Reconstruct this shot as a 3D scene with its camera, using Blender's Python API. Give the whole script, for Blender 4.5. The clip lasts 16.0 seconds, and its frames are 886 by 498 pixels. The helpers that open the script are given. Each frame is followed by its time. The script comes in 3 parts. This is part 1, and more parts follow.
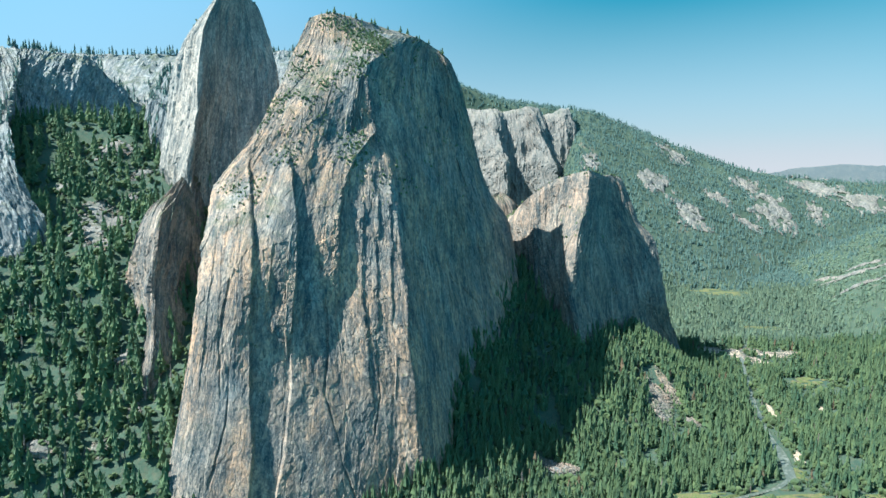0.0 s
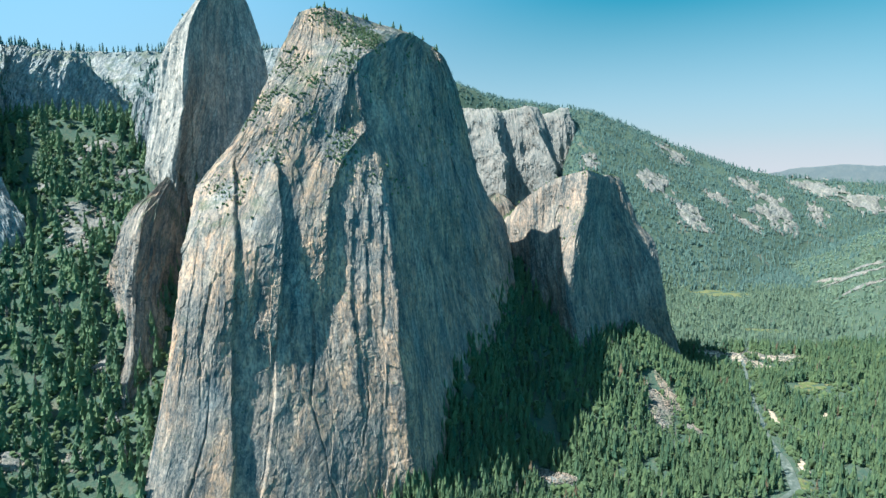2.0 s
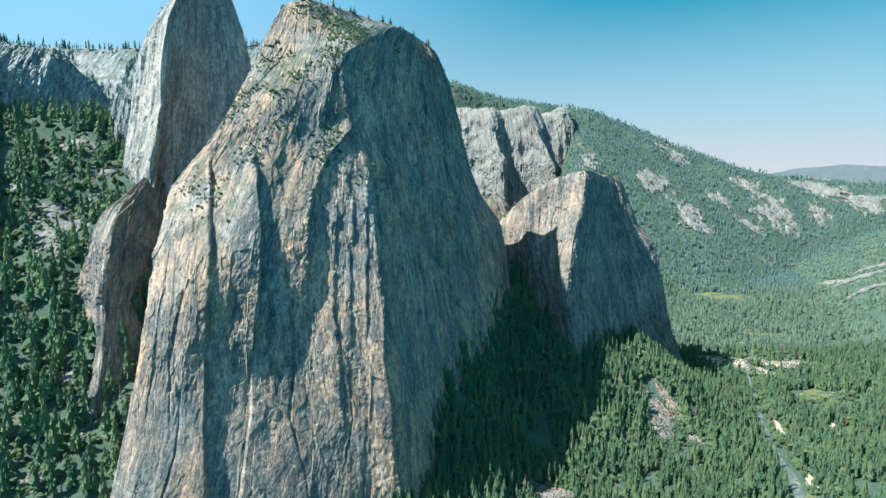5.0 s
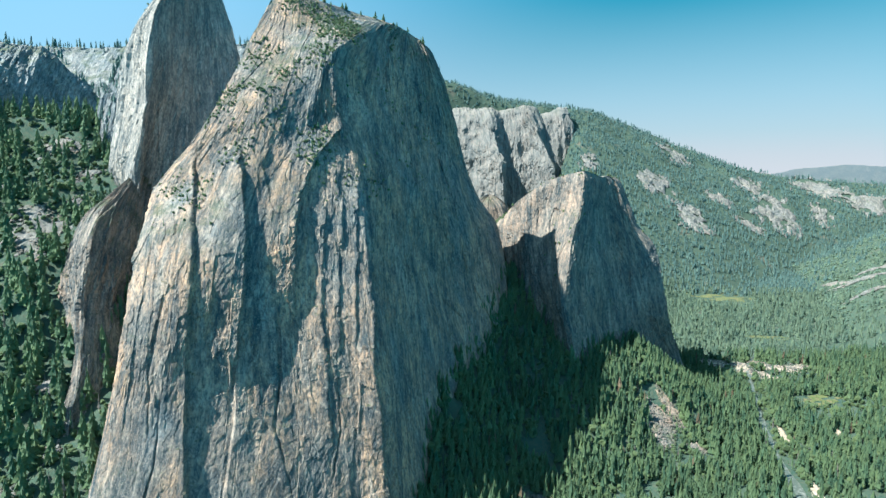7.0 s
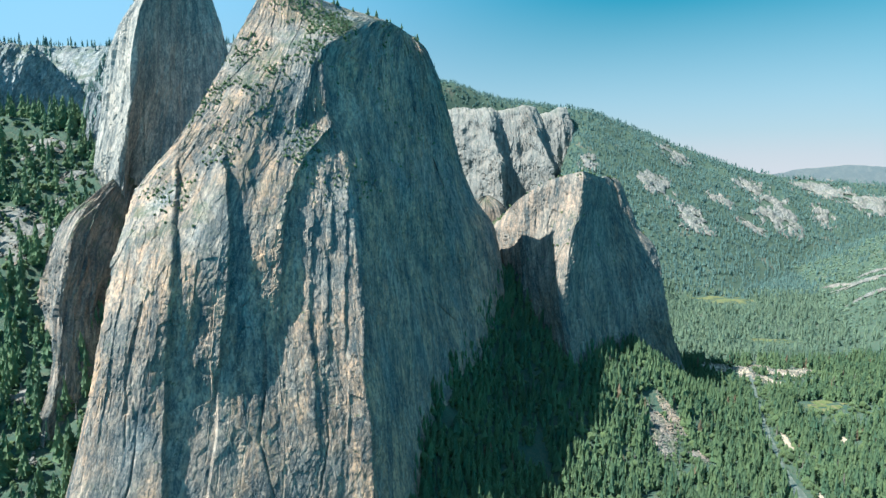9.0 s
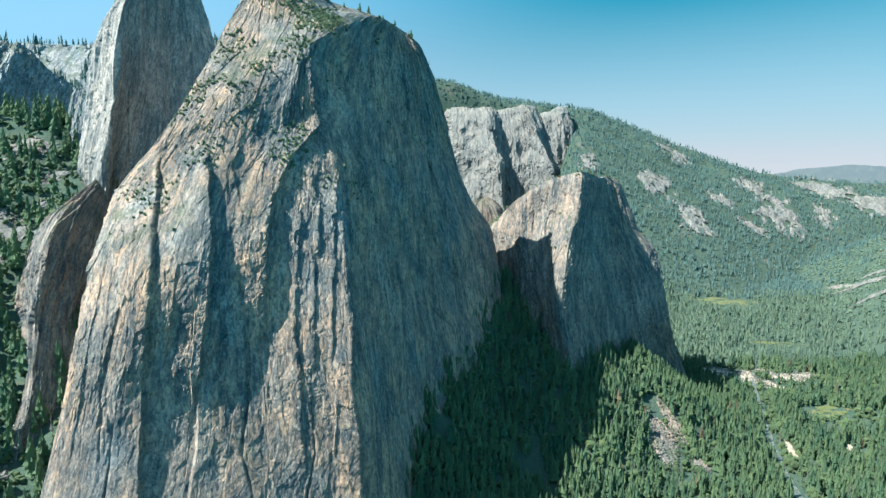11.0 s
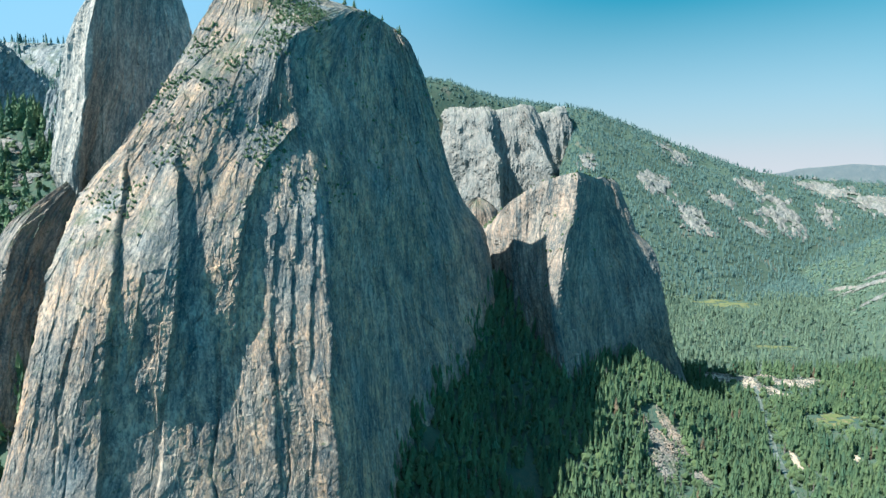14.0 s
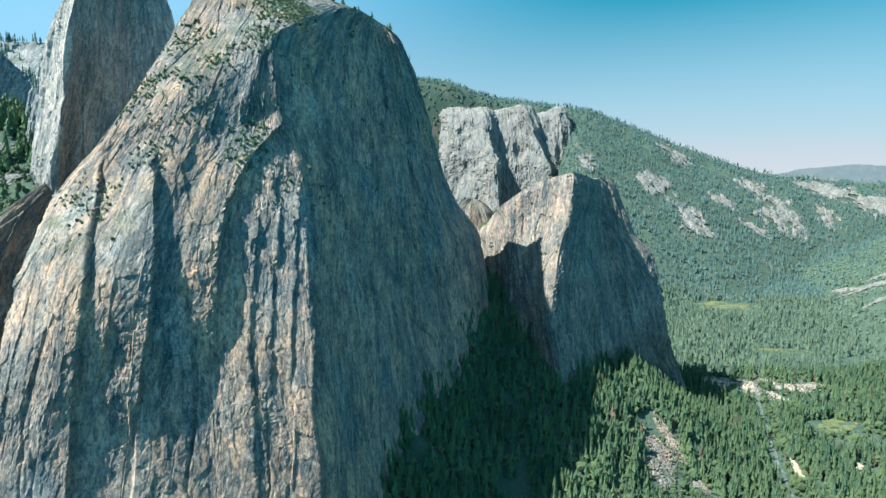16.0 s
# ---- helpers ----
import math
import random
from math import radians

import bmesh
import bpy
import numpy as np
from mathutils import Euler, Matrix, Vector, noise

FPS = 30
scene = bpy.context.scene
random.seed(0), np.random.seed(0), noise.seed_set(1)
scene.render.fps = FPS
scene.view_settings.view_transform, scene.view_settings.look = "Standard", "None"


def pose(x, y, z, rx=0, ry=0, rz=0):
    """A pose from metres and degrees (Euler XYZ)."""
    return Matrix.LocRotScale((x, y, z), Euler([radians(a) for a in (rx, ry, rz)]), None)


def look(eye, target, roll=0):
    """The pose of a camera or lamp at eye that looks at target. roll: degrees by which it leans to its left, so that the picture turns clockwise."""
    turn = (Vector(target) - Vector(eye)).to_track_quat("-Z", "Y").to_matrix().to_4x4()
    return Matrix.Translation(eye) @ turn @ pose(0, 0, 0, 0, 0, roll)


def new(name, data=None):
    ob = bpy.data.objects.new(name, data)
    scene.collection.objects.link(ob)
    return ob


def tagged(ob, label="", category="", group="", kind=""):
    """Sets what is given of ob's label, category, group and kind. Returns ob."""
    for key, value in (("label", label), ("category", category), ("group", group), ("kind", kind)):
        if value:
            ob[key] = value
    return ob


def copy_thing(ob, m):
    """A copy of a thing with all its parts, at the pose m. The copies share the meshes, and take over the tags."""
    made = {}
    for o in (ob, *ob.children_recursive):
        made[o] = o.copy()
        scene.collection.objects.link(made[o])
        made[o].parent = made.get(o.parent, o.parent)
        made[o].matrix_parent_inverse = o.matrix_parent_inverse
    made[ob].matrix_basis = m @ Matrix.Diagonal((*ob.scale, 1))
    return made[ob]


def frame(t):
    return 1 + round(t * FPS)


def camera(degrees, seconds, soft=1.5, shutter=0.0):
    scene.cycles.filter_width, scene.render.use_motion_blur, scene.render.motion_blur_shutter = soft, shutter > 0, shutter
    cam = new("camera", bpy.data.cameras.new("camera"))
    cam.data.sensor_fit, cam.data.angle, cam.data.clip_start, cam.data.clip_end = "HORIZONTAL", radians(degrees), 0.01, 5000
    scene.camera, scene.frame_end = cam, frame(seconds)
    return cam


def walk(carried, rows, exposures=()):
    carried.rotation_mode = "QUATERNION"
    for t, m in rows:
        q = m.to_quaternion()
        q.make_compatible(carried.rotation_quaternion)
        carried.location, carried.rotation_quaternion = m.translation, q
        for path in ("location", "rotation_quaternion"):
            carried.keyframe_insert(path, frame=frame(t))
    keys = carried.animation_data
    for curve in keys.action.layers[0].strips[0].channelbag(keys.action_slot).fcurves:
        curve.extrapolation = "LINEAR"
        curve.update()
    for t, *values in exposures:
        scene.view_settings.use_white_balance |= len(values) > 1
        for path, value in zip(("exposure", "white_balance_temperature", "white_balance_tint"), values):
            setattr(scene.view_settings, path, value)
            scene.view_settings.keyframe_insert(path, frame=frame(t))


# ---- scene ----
cam = camera(72.0, 16.0, soft=1.5)
METRES, EYE, TILT, LEAN, TURN = 200.0, 450.0, -6.3, 0.0, 0.0
STOPS, KELVIN, GREEN = 1.82, 4500, 8.0
ROWS = [
    (0.0, 0.0, 0.0, 0.0, 0.0, 0.0, -0.0),
    (0.5, 0.0136, 0.0325, 0.0054, -0.01, -0.03, -0.02),
    (1.0, 0.0263, 0.062, 0.0098, -0.03, -0.04, -0.03),
    (1.5, 0.0398, 0.0942, 0.0156, -0.04, -0.03, -0.04),
    (2.0, 0.0523, 0.1233, 0.0202, -0.05, -0.03, -0.04),
    (2.5, 0.0655, 0.1547, 0.0256, -0.06, -0.02, -0.05),
    (3.0, 0.0776, 0.1829, 0.0301, -0.07, -0.03, -0.05),
    (3.5, 0.0905, 0.2135, 0.0355, -0.07, -0.04, -0.05),
    (6.0, 0.1524, 0.3551, 0.0597, -0.05, 0.03, -0.04),
    (6.5, 0.1652, 0.3839, 0.0645, -0.04, 0.05, -0.03),
    (7.0, 0.1766, 0.4107, 0.0692, -0.03, 0.05, -0.03),
    (7.5, 0.1891, 0.4393, 0.0745, -0.03, 0.07, -0.03),
    (8.0, 0.2002, 0.4657, 0.0795, -0.02, 0.08, -0.03),
    (8.5, 0.2124, 0.4938, 0.0842, -0.01, 0.1, -0.02),
    (9.0, 0.2235, 0.5199, 0.0887, 0.0, 0.1, -0.01),
    (11.5, 0.289, 0.6555, 0.117, 0.07, 0.07, 0.01),
    (12.0, 0.3026, 0.6813, 0.1217, 0.08, 0.08, 0.02),
    (12.5, 0.3178, 0.7092, 0.1271, 0.1, 0.09, 0.05),
    (13.0, 0.3321, 0.7344, 0.1313, 0.11, 0.11, 0.08),
    (13.5, 0.3486, 0.7616, 0.1365, 0.12, 0.12, 0.12),
    (14.0, 0.3644, 0.7862, 0.1409, 0.14, 0.13, 0.14),
    (14.5, 0.382, 0.8123, 0.1458, 0.15, 0.15, 0.16),
    (15.0, 0.3987, 0.8358, 0.1502, 0.16, 0.16, 0.17),
    (15.5, 0.4171, 0.8607, 0.1545, 0.18, 0.18, 0.18),
    (16.0, 0.4347, 0.883, 0.1589, 0.19, 0.19, 0.18),
]
walk(cam, [(t, pose(0, 0, EYE, TILT, LEAN, TURN) @ pose(METRES * x, METRES * 1.31 * y, METRES * z, 90 + 0.763 * pitch, roll, 0.763 * yaw))
           for t, x, y, z, yaw, pitch, roll in ROWS],
     exposures=[(0.0, STOPS, KELVIN, GREEN), (16.0, STOPS, KELVIN, GREEN)])

# ---- light ----
SUN_EL, SUN_AZ = radians(52.5), radians(15.5)  # azimuth: degrees behind the camera's left
to_sun = Vector((-math.cos(SUN_EL) * math.cos(SUN_AZ), -math.cos(SUN_EL) * math.sin(SUN_AZ), math.sin(SUN_EL)))
world = bpy.data.worlds.new("sky")
scene.world = world
world.use_nodes = True
wn = world.node_tree.nodes
sky = wn.new("ShaderNodeTexSky")
sky.sky_type = "NISHITA"
sky.sun_disc = False
sky.sun_elevation = SUN_EL
sky.sun_rotation = math.atan2(to_sun.x, to_sun.y)
sky.altitude = 1500
sky.air_density, sky.dust_density, sky.ozone_density = 1.0, 2.6, 3.0
wn["Background"].inputs["Strength"].default_value = 0.055
grade = wn.new("ShaderNodeHueSaturation")
grade.inputs["Hue"].default_value, grade.inputs["Saturation"].default_value, grade.inputs["Value"].default_value = 0.408, 2.4, 0.42
world.node_tree.links.new(sky.outputs[0], grade.inputs["Color"])
# smoke haze paling the sky towards the horizon, all round
where = wn.new("ShaderNodeTexCoord")
axes = wn.new("ShaderNodeSeparateXYZ")
low = wn.new("ShaderNodeValToRGB")
low.color_ramp.elements.new(0.16)
low.color_ramp.elements.new(0.32)
for e, (at, c) in zip(low.color_ramp.elements, ((0.0, 0.95), (0.13, 0.55), (0.29, 0.03), (0.6, 0.0))):
    e.position, e.color = at, (c, c, c, 1)
haze = wn.new("ShaderNodeMix")
haze.data_type = "RGBA"
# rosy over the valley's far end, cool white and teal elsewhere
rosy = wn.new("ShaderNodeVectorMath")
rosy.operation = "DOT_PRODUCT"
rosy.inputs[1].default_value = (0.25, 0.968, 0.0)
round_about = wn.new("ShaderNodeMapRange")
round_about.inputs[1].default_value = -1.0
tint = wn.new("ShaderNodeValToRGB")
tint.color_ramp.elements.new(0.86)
# teal at the low end lies behind the camera, added unseen to tint shade
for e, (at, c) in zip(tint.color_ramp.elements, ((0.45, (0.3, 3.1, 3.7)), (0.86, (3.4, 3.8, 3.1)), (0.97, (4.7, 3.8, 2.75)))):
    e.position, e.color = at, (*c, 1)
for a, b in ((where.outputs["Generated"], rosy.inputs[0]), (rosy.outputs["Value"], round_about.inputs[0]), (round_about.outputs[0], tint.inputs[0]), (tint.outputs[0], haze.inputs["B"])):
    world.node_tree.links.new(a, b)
# and a pale glow of lit smoke on the sun's side
aim = wn.new("ShaderNodeVectorMath")
aim.operation = "DOT_PRODUCT"
aim.inputs[1].default_value = to_sun
near_sun = wn.new("ShaderNodeMapRange")
near_sun.interpolation_type = "SMOOTHSTEP"
near_sun.inputs[1].default_value, near_sun.inputs[2].default_value, near_sun.inputs[4].default_value = -0.15, 0.36, 0.9
smoke = wn.new("ShaderNodeMix")
smoke.data_type = "RGBA"
smoke.inputs["B"].default_value = (2.5, 3.6, 3.5, 1)
for a, b in ((where.outputs["Generated"], aim.inputs[0]), (aim.outputs["Value"], near_sun.inputs[0]), (near_sun.outputs[0], smoke.inputs["Factor"]), (grade.outputs[0], smoke.inputs["A"])):
    world.node_tree.links.new(a, b)
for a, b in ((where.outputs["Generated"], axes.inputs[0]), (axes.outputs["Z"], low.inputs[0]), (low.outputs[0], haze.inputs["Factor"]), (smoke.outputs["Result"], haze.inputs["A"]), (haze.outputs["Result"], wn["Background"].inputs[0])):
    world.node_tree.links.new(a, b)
sun = new("sun", bpy.data.lights.new("sun", "SUN"))
sun.data.energy, sun.data.angle, sun.data.color = 5.0, radians(0.5), (1.0, 0.77, 0.46)
sun.matrix_world = look(to_sun * 3000, (0, 0, 0))


# ---- noise on arrays ----
def lattice(ix, iy, iz, seed):
    h = (ix * 374761393 + iy * 668265263 + iz * 2147483647 + seed * 974634541) & 0xFFFFFFFF
    h = ((h ^ (h >> 13)) * 1274126177) & 0xFFFFFFFF
    return ((h ^ (h >> 16)) & 0xFFFF) / 32767.5 - 1.0


def vnoise(x, y, z, seed=0):
    fx, fy, fz = np.floor(x), np.floor(y), np.floor(z)
    ix, iy, iz = fx.astype(np.int64), fy.astype(np.int64), fz.astype(np.int64)
    u, v, w = x - fx, y - fy, z - fz
    u, v, w = (q * q * q * (q * (q * 6 - 15) + 10) for q in (u, v, w))
    total = 0
    for dx in (0, 1):
        for dy in (0, 1):
            for dz in (0, 1):
                total = total + lattice(ix + dx, iy + dy, iz + dz, seed) * (u if dx else 1 - u) * (v if dy else 1 - v) * (w if dz else 1 - w)
    return total


def fbm(x, y, z, octaves=4, seed=0, gain=0.5, ridged=False):
    total, amp = 0, 1.0
    for k in range(octaves):
        n = vnoise(x, y, z, seed + 17 * k)
        total = total + amp * ((1 - 2 * np.abs(n)) if ridged else n)
        x, y, z, amp = x * 2.03 + 11.3, y * 2.03 + 5.7, z * 2.03 + 3.1, amp * gain
    return total


def smooth(a, b, x):
    q = np.clip((x - a) / (b - a), 0, 1)
    return q * q * (3 - 2 * q)


def soft_max(a, b, k):
    h = np.clip(0.5 + 0.5 * (a - b) / k, 0, 1)
    return b + (a - b) * h + k * h * (1 - h)


# ---- materials ----
class Nodes:
    def __init__(self, name):
        self.mat = bpy.data.materials.new(name)
        self.mat.use_nodes = True
        self.t = self.mat.node_tree
        self.bsdf = self.t.nodes["Principled BSDF"]
        self.geo = self.t.nodes.new("ShaderNodeNewGeometry")

    def put(self, socket, value):
        if isinstance(value, bpy.types.NodeSocket):
            self.t.links.new(value, socket)
        else:
            socket.default_value = value

    def place(self, scale, run=False):
        """Where a point lies in space, or how far along the rock face and how high."""
        m = self.t.nodes.new("ShaderNodeMapping")
        m.inputs["Scale"].default_value = scale
        if run:
            at = self.t.nodes.new("ShaderNodeAttribute")
            at.attribute_name = "run"
            self.t.links.new(at.outputs["Vector"], m.inputs["Vector"])
        else:
            self.t.links.new(self.geo.outputs["Position"], m.inputs["Vector"])
        return m.outputs[0]

    def noise(self, scale, detail=6, rough=0.6, distortion=0.0, run=False):
        n = self.t.nodes.new("ShaderNodeTexNoise")
        n.inputs["Scale"].default_value = 1.0
        n.inputs["Detail"].default_value, n.inputs["Roughness"].default_value, n.inputs["Distortion"].default_value = detail, rough, distortion
        self.t.links.new(self.place(scale, run), n.inputs["Vector"])
        return n.outputs["Fac"]

    def cells(self, scale, run=False):
        """A shade of its own for each block."""
        n = self.t.nodes.new("ShaderNodeTexVoronoi")
        n.inputs["Scale"].default_value = 1.0
        self.t.links.new(self.place(scale, run), n.inputs["Vector"])
        bw = self.t.nodes.new("ShaderNodeRGBToBW")
        self.t.links.new(n.outputs["Color"], bw.inputs[0])
        return bw.outputs[0]

    def ramp(self, fac, *stops):
        r = self.t.nodes.new("ShaderNodeValToRGB")
        while len(r.color_ramp.elements) < len(stops):
            r.color_ramp.elements.new(0.5)
        for e, (at, c) in zip(r.color_ramp.elements, stops):
            e.position = at
            e.color = (c, c, c, 1) if isinstance(c, (int, float)) else (*c, 1)
        self.put(r.inputs[0], fac)
        return r.outputs[0]

    def mix(self, fac, a, b, mode="MIX"):
        m = self.t.nodes.new("ShaderNodeMix")
        m.data_type, m.blend_type = "RGBA", mode
        self.put(m.inputs[0], fac)
        self.put(m.inputs[6], a if isinstance(a, bpy.types.NodeSocket) else (*a, 1))
        self.put(m.inputs[7], b if isinstance(b, bpy.types.NodeSocket) else (*b, 1))
        return m.outputs[2]

    def math(self, op, a, b=0.0):
        m = self.t.nodes.new("ShaderNodeMath")
        m.operation = op
        self.put(m.inputs[0], a)
        self.put(m.inputs[1], b)
        return m.outputs[0]

    def up(self):
        s = self.t.nodes.new("ShaderNodeSeparateXYZ")
        self.t.links.new(self.geo.outputs["Normal"], s.inputs[0])
        return s.outputs[2]

    def bump(self, height, distance, strength=1.0):
        b = self.t.nodes.new("ShaderNodeBump")
        b.inputs["Distance"].default_value, b.inputs["Strength"].default_value = distance, strength
        self.t.links.new(height, b.inputs["Height"])
        self.t.links.new(b.outputs[0], self.bsdf.inputs["Normal"])

    def done(self, colour, rough=0.9, spec=0.25):
        self.put(self.bsdf.inputs["Base Color"], colour)
        self.put(self.bsdf.inputs["Roughness"], rough)
        self.put(self.bsdf.inputs["Specular IOR Level"], spec)
        return self.mat


def granite(name, pale, mid, dark, tan, tan_amount, brush):
    n = Nodes(name)
    base = n.mix(n.ramp(n.noise((0.018, 0.018, 0.009)), (0.35, 0.0), (0.65, 1.0)), mid, pale)
    base = n.mix(n.math("MULTIPLY", n.ramp(n.noise((0.012, 0.012, 0.006), 5), (0.36, 0.0), (0.54, 1.0)), tan_amount), base, tan)
    # blocks, water streaks and washes down the face
    base = n.mix(n.ramp(n.cells((0.075, 0.0, 0.030), True), (0.2, 0.4), (0.55, 0.0)), base, dark)
    base = n.mix(n.ramp(n.noise((0.15, 1.0, 0.028), 7, 0.7, 0.3, True), (0.50, 0.0), (0.64, 0.85)), base, dark)
    base = n.mix(n.ramp(n.noise((0.10, 1.0, 0.012), 6, 0.65, 0.3, True), (0.54, 0.0), (0.68, 0.8)), base, pale)
    base = n.mix(n.ramp(n.noise((0.050, 1.0, 0.007), 6, 0.7, 0.2, True), (0.53, 0.0), (0.62, 0.65)), base, dark)
    # weathered blotches, seams and lichen
    base = n.mix(n.ramp(n.noise((0.03, 0.03, 0.016), 8, 0.68), (0.44, 0.0), (0.60, 0.55)), base, dark)
    base = n.mix(n.ramp(n.noise((0.35, 0.35, 0.2), 6, 0.7), (0.36, 0.7), (0.54, 0.0)), base, dark)
    base = n.mix(n.ramp(n.cells((0.28, 0.0, 0.13), True), (0.2, 0.4), (0.45, 0.0)), base, dark)
    base = n.mix(n.ramp(n.noise((0.30, 1.0, 0.11), 6, 0.7, 0.5, True), (0.53, 0.0), (0.64, 0.6)), base, dark)
    base = n.mix(n.ramp(n.noise((0.22, 1.0, 0.08), 6, 0.7, 0.5, True), (0.54, 0.0), (0.68, 0.7)), base, pale)
    base = n.mix(n.ramp(n.noise((0.6, 0.6, 0.4), 6, 0.75), (0.54, 0.0), (0.64, 0.5)), base, tuple(min(1.0, 1.15 * q) for q in pale))
    patch = n.math("MULTIPLY", n.ramp(n.up(), (0.48, 0.0), (0.72, 1.0)), n.ramp(n.noise((0.03, 0.03, 0.03), 8, 0.72), (0.48, 0.0), (0.60, 0.8)))
    base = n.mix(n.math("MULTIPLY", patch, brush), base, (0.055, 0.075, 0.038))
    relief = n.math("ADD", n.noise((0.40, 0.40, 0.22), 9, 0.78), n.math("MULTIPLY", n.cells((0.30, 0.30, 0.14)), 0.2))
    n.bump(relief, 1.3)
    return n.done(base)


def earth(name, a, b, c, pale):
    n = Nodes(name)
    base = n.mix(n.ramp(n.noise((0.02, 0.02, 0.02), 6), (0.4, 0.0), (0.6, 1.0)), a, b)
    base = n.mix(n.ramp(n.noise((0.15, 0.15, 0.15), 6), (0.45, 0.0), (0.65, 1.0)), base, c)
    base = n.mix(n.ramp(n.noise((0.006, 0.006, 0.006), 8, 0.65), (0.6, 0.0), (0.68, 0.8)), base, pale)
    n.bump(n.noise((0.2, 0.2, 0.2), 8, 0.7), 2.0)
    return n.done(base, 0.95, 0.1)


def leafage(name, low, high, sheen):
    n = Nodes(name)
    tone = n.mix(n.geo.outputs["Random Per Island"], low, high)
    tone = n.mix(n.ramp(n.noise((0.012, 0.012, 0.012), 4), (0.4, 0.0), (0.65, 0.5)), tone, tuple(q * 1.35 for q in high))
    tone = n.mix(n.ramp(n.noise((0.9, 0.9, 0.9), 3), (0.35, 0.5), (0.65, 0.0)), tone, tuple(q * 0.5 for q in low))
    n.bsdf.inputs["Sheen Weight"].default_value = sheen
    n.bsdf.inputs["Sheen Roughness"].default_value = 0.6
    n.bsdf.inputs["Sheen Tint"].default_value = (0.62, 0.75, 0.6, 1)
    n.done(tone, 0.8, 0.2)
    thin = n.t.nodes.new("ShaderNodeBsdfTranslucent")
    n.put(thin.inputs["Color"], n.mix(0.5, tone, tuple(q * 1.3 for q in high)))
    both = n.t.nodes.new("ShaderNodeMixShader")
    both.inputs[0].default_value = 0.4
    n.t.links.new(n.bsdf.outputs[0], both.inputs[1])
    n.t.links.new(thin.outputs[0], both.inputs[2])
    n.t.links.new(both.outputs[0], n.t.nodes["Material Output"].inputs["Surface"])
    return n.mat


ROCK = granite("granite", (0.410, 0.358, 0.292), (0.195, 0.222, 0.232), (0.030, 0.054, 0.070), (0.510, 0.340, 0.205), 0.95, 1.0)
ROCK_GREY = granite("grey_granite", (0.398, 0.413, 0.413), (0.180, 0.225, 0.255), (0.033, 0.057, 0.075), (0.345, 0.285, 0.225), 0.5, 1.0)
ROCK_BROWN = granite("brown_granite", (0.380, 0.325, 0.265), (0.185, 0.180, 0.170), (0.028, 0.050, 0.064), (0.350, 0.250, 0.172), 0.8, 1.0)
# paler than the other rock: the spire's hazy brightness put into its colour
ROCK_CREAM_HAZED = granite("cream_granite_hazed", (0.540, 0.495, 0.427), (0.330, 0.330, 0.315), (0.075, 0.099, 0.111), (0.510, 0.405, 0.300), 0.5, 0.8)
ROCK_PALE = granite("pale_granite", (0.270, 0.255, 0.240), (0.173, 0.180, 0.177), (0.083, 0.096, 0.099), (0.300, 0.240, 0.188), 0.5, 0.6)
EARTH = earth("forest_floor", (0.040, 0.070, 0.056), (0.055, 0.085, 0.062), (0.072, 0.086, 0.062), (0.12, 0.115, 0.09))
FIR = leafage("fir_needles", (0.050, 0.115, 0.075), (0.150, 0.212, 0.092), 0.3)
# bluer and with more sheen than FIR: distance haze put into the needles' colour
FAR_FIR_HAZED = leafage("far_needles_hazed", (0.070, 0.140, 0.150), (0.108, 0.186, 0.180), 0.8)
VALLEY_FIR_HAZED = leafage("valley_needles_hazed", (0.088, 0.152, 0.122), (0.172, 0.232, 0.150), 0.45)
BRUSH = leafage("brush_leaves", (0.058, 0.098, 0.042), (0.115, 0.160, 0.062), 0.3)
GRASS = earth("meadow_grass", (0.074, 0.101, 0.038), (0.101, 0.121, 0.049), (0.142, 0.128, 0.070), (0.149, 0.142, 0.081))
# end hill tinted blue-grey: its distance haze is painted into the ground colour
HAZED_HILL = earth("hazed_hill", (0.15, 0.18, 0.20), (0.18, 0.205, 0.215), (0.13, 0.155, 0.17), (0.22, 0.235, 0.235))
SAND = earth("river_sand", (0.315, 0.270, 0.210), (0.375, 0.323, 0.255), (0.195, 0.173, 0.128), (0.420, 0.375, 0.307))


def bark():
    n = Nodes("bark")
    n.bump(n.noise((3, 3, 0.6), 5), 0.1)
    return n.done(n.mix(n.noise((2, 2, 0.5), 5), (0.10, 0.06, 0.04), (0.20, 0.13, 0.09)))


def river_water():
    n = Nodes("river_water")
    foam = n.ramp(n.noise((0.25, 0.12, 0.25), 6, 0.7), (0.50, 0.0), (0.68, 0.35))
    n.bump(n.noise((0.8, 0.5, 0.8), 5), 0.3)
    n.done(n.mix(foam, (0.07, 0.085, 0.07), (0.5, 0.5, 0.48)), 0.3, 0.4)
    return n.mat


BARK, WATER = bark(), river_water()


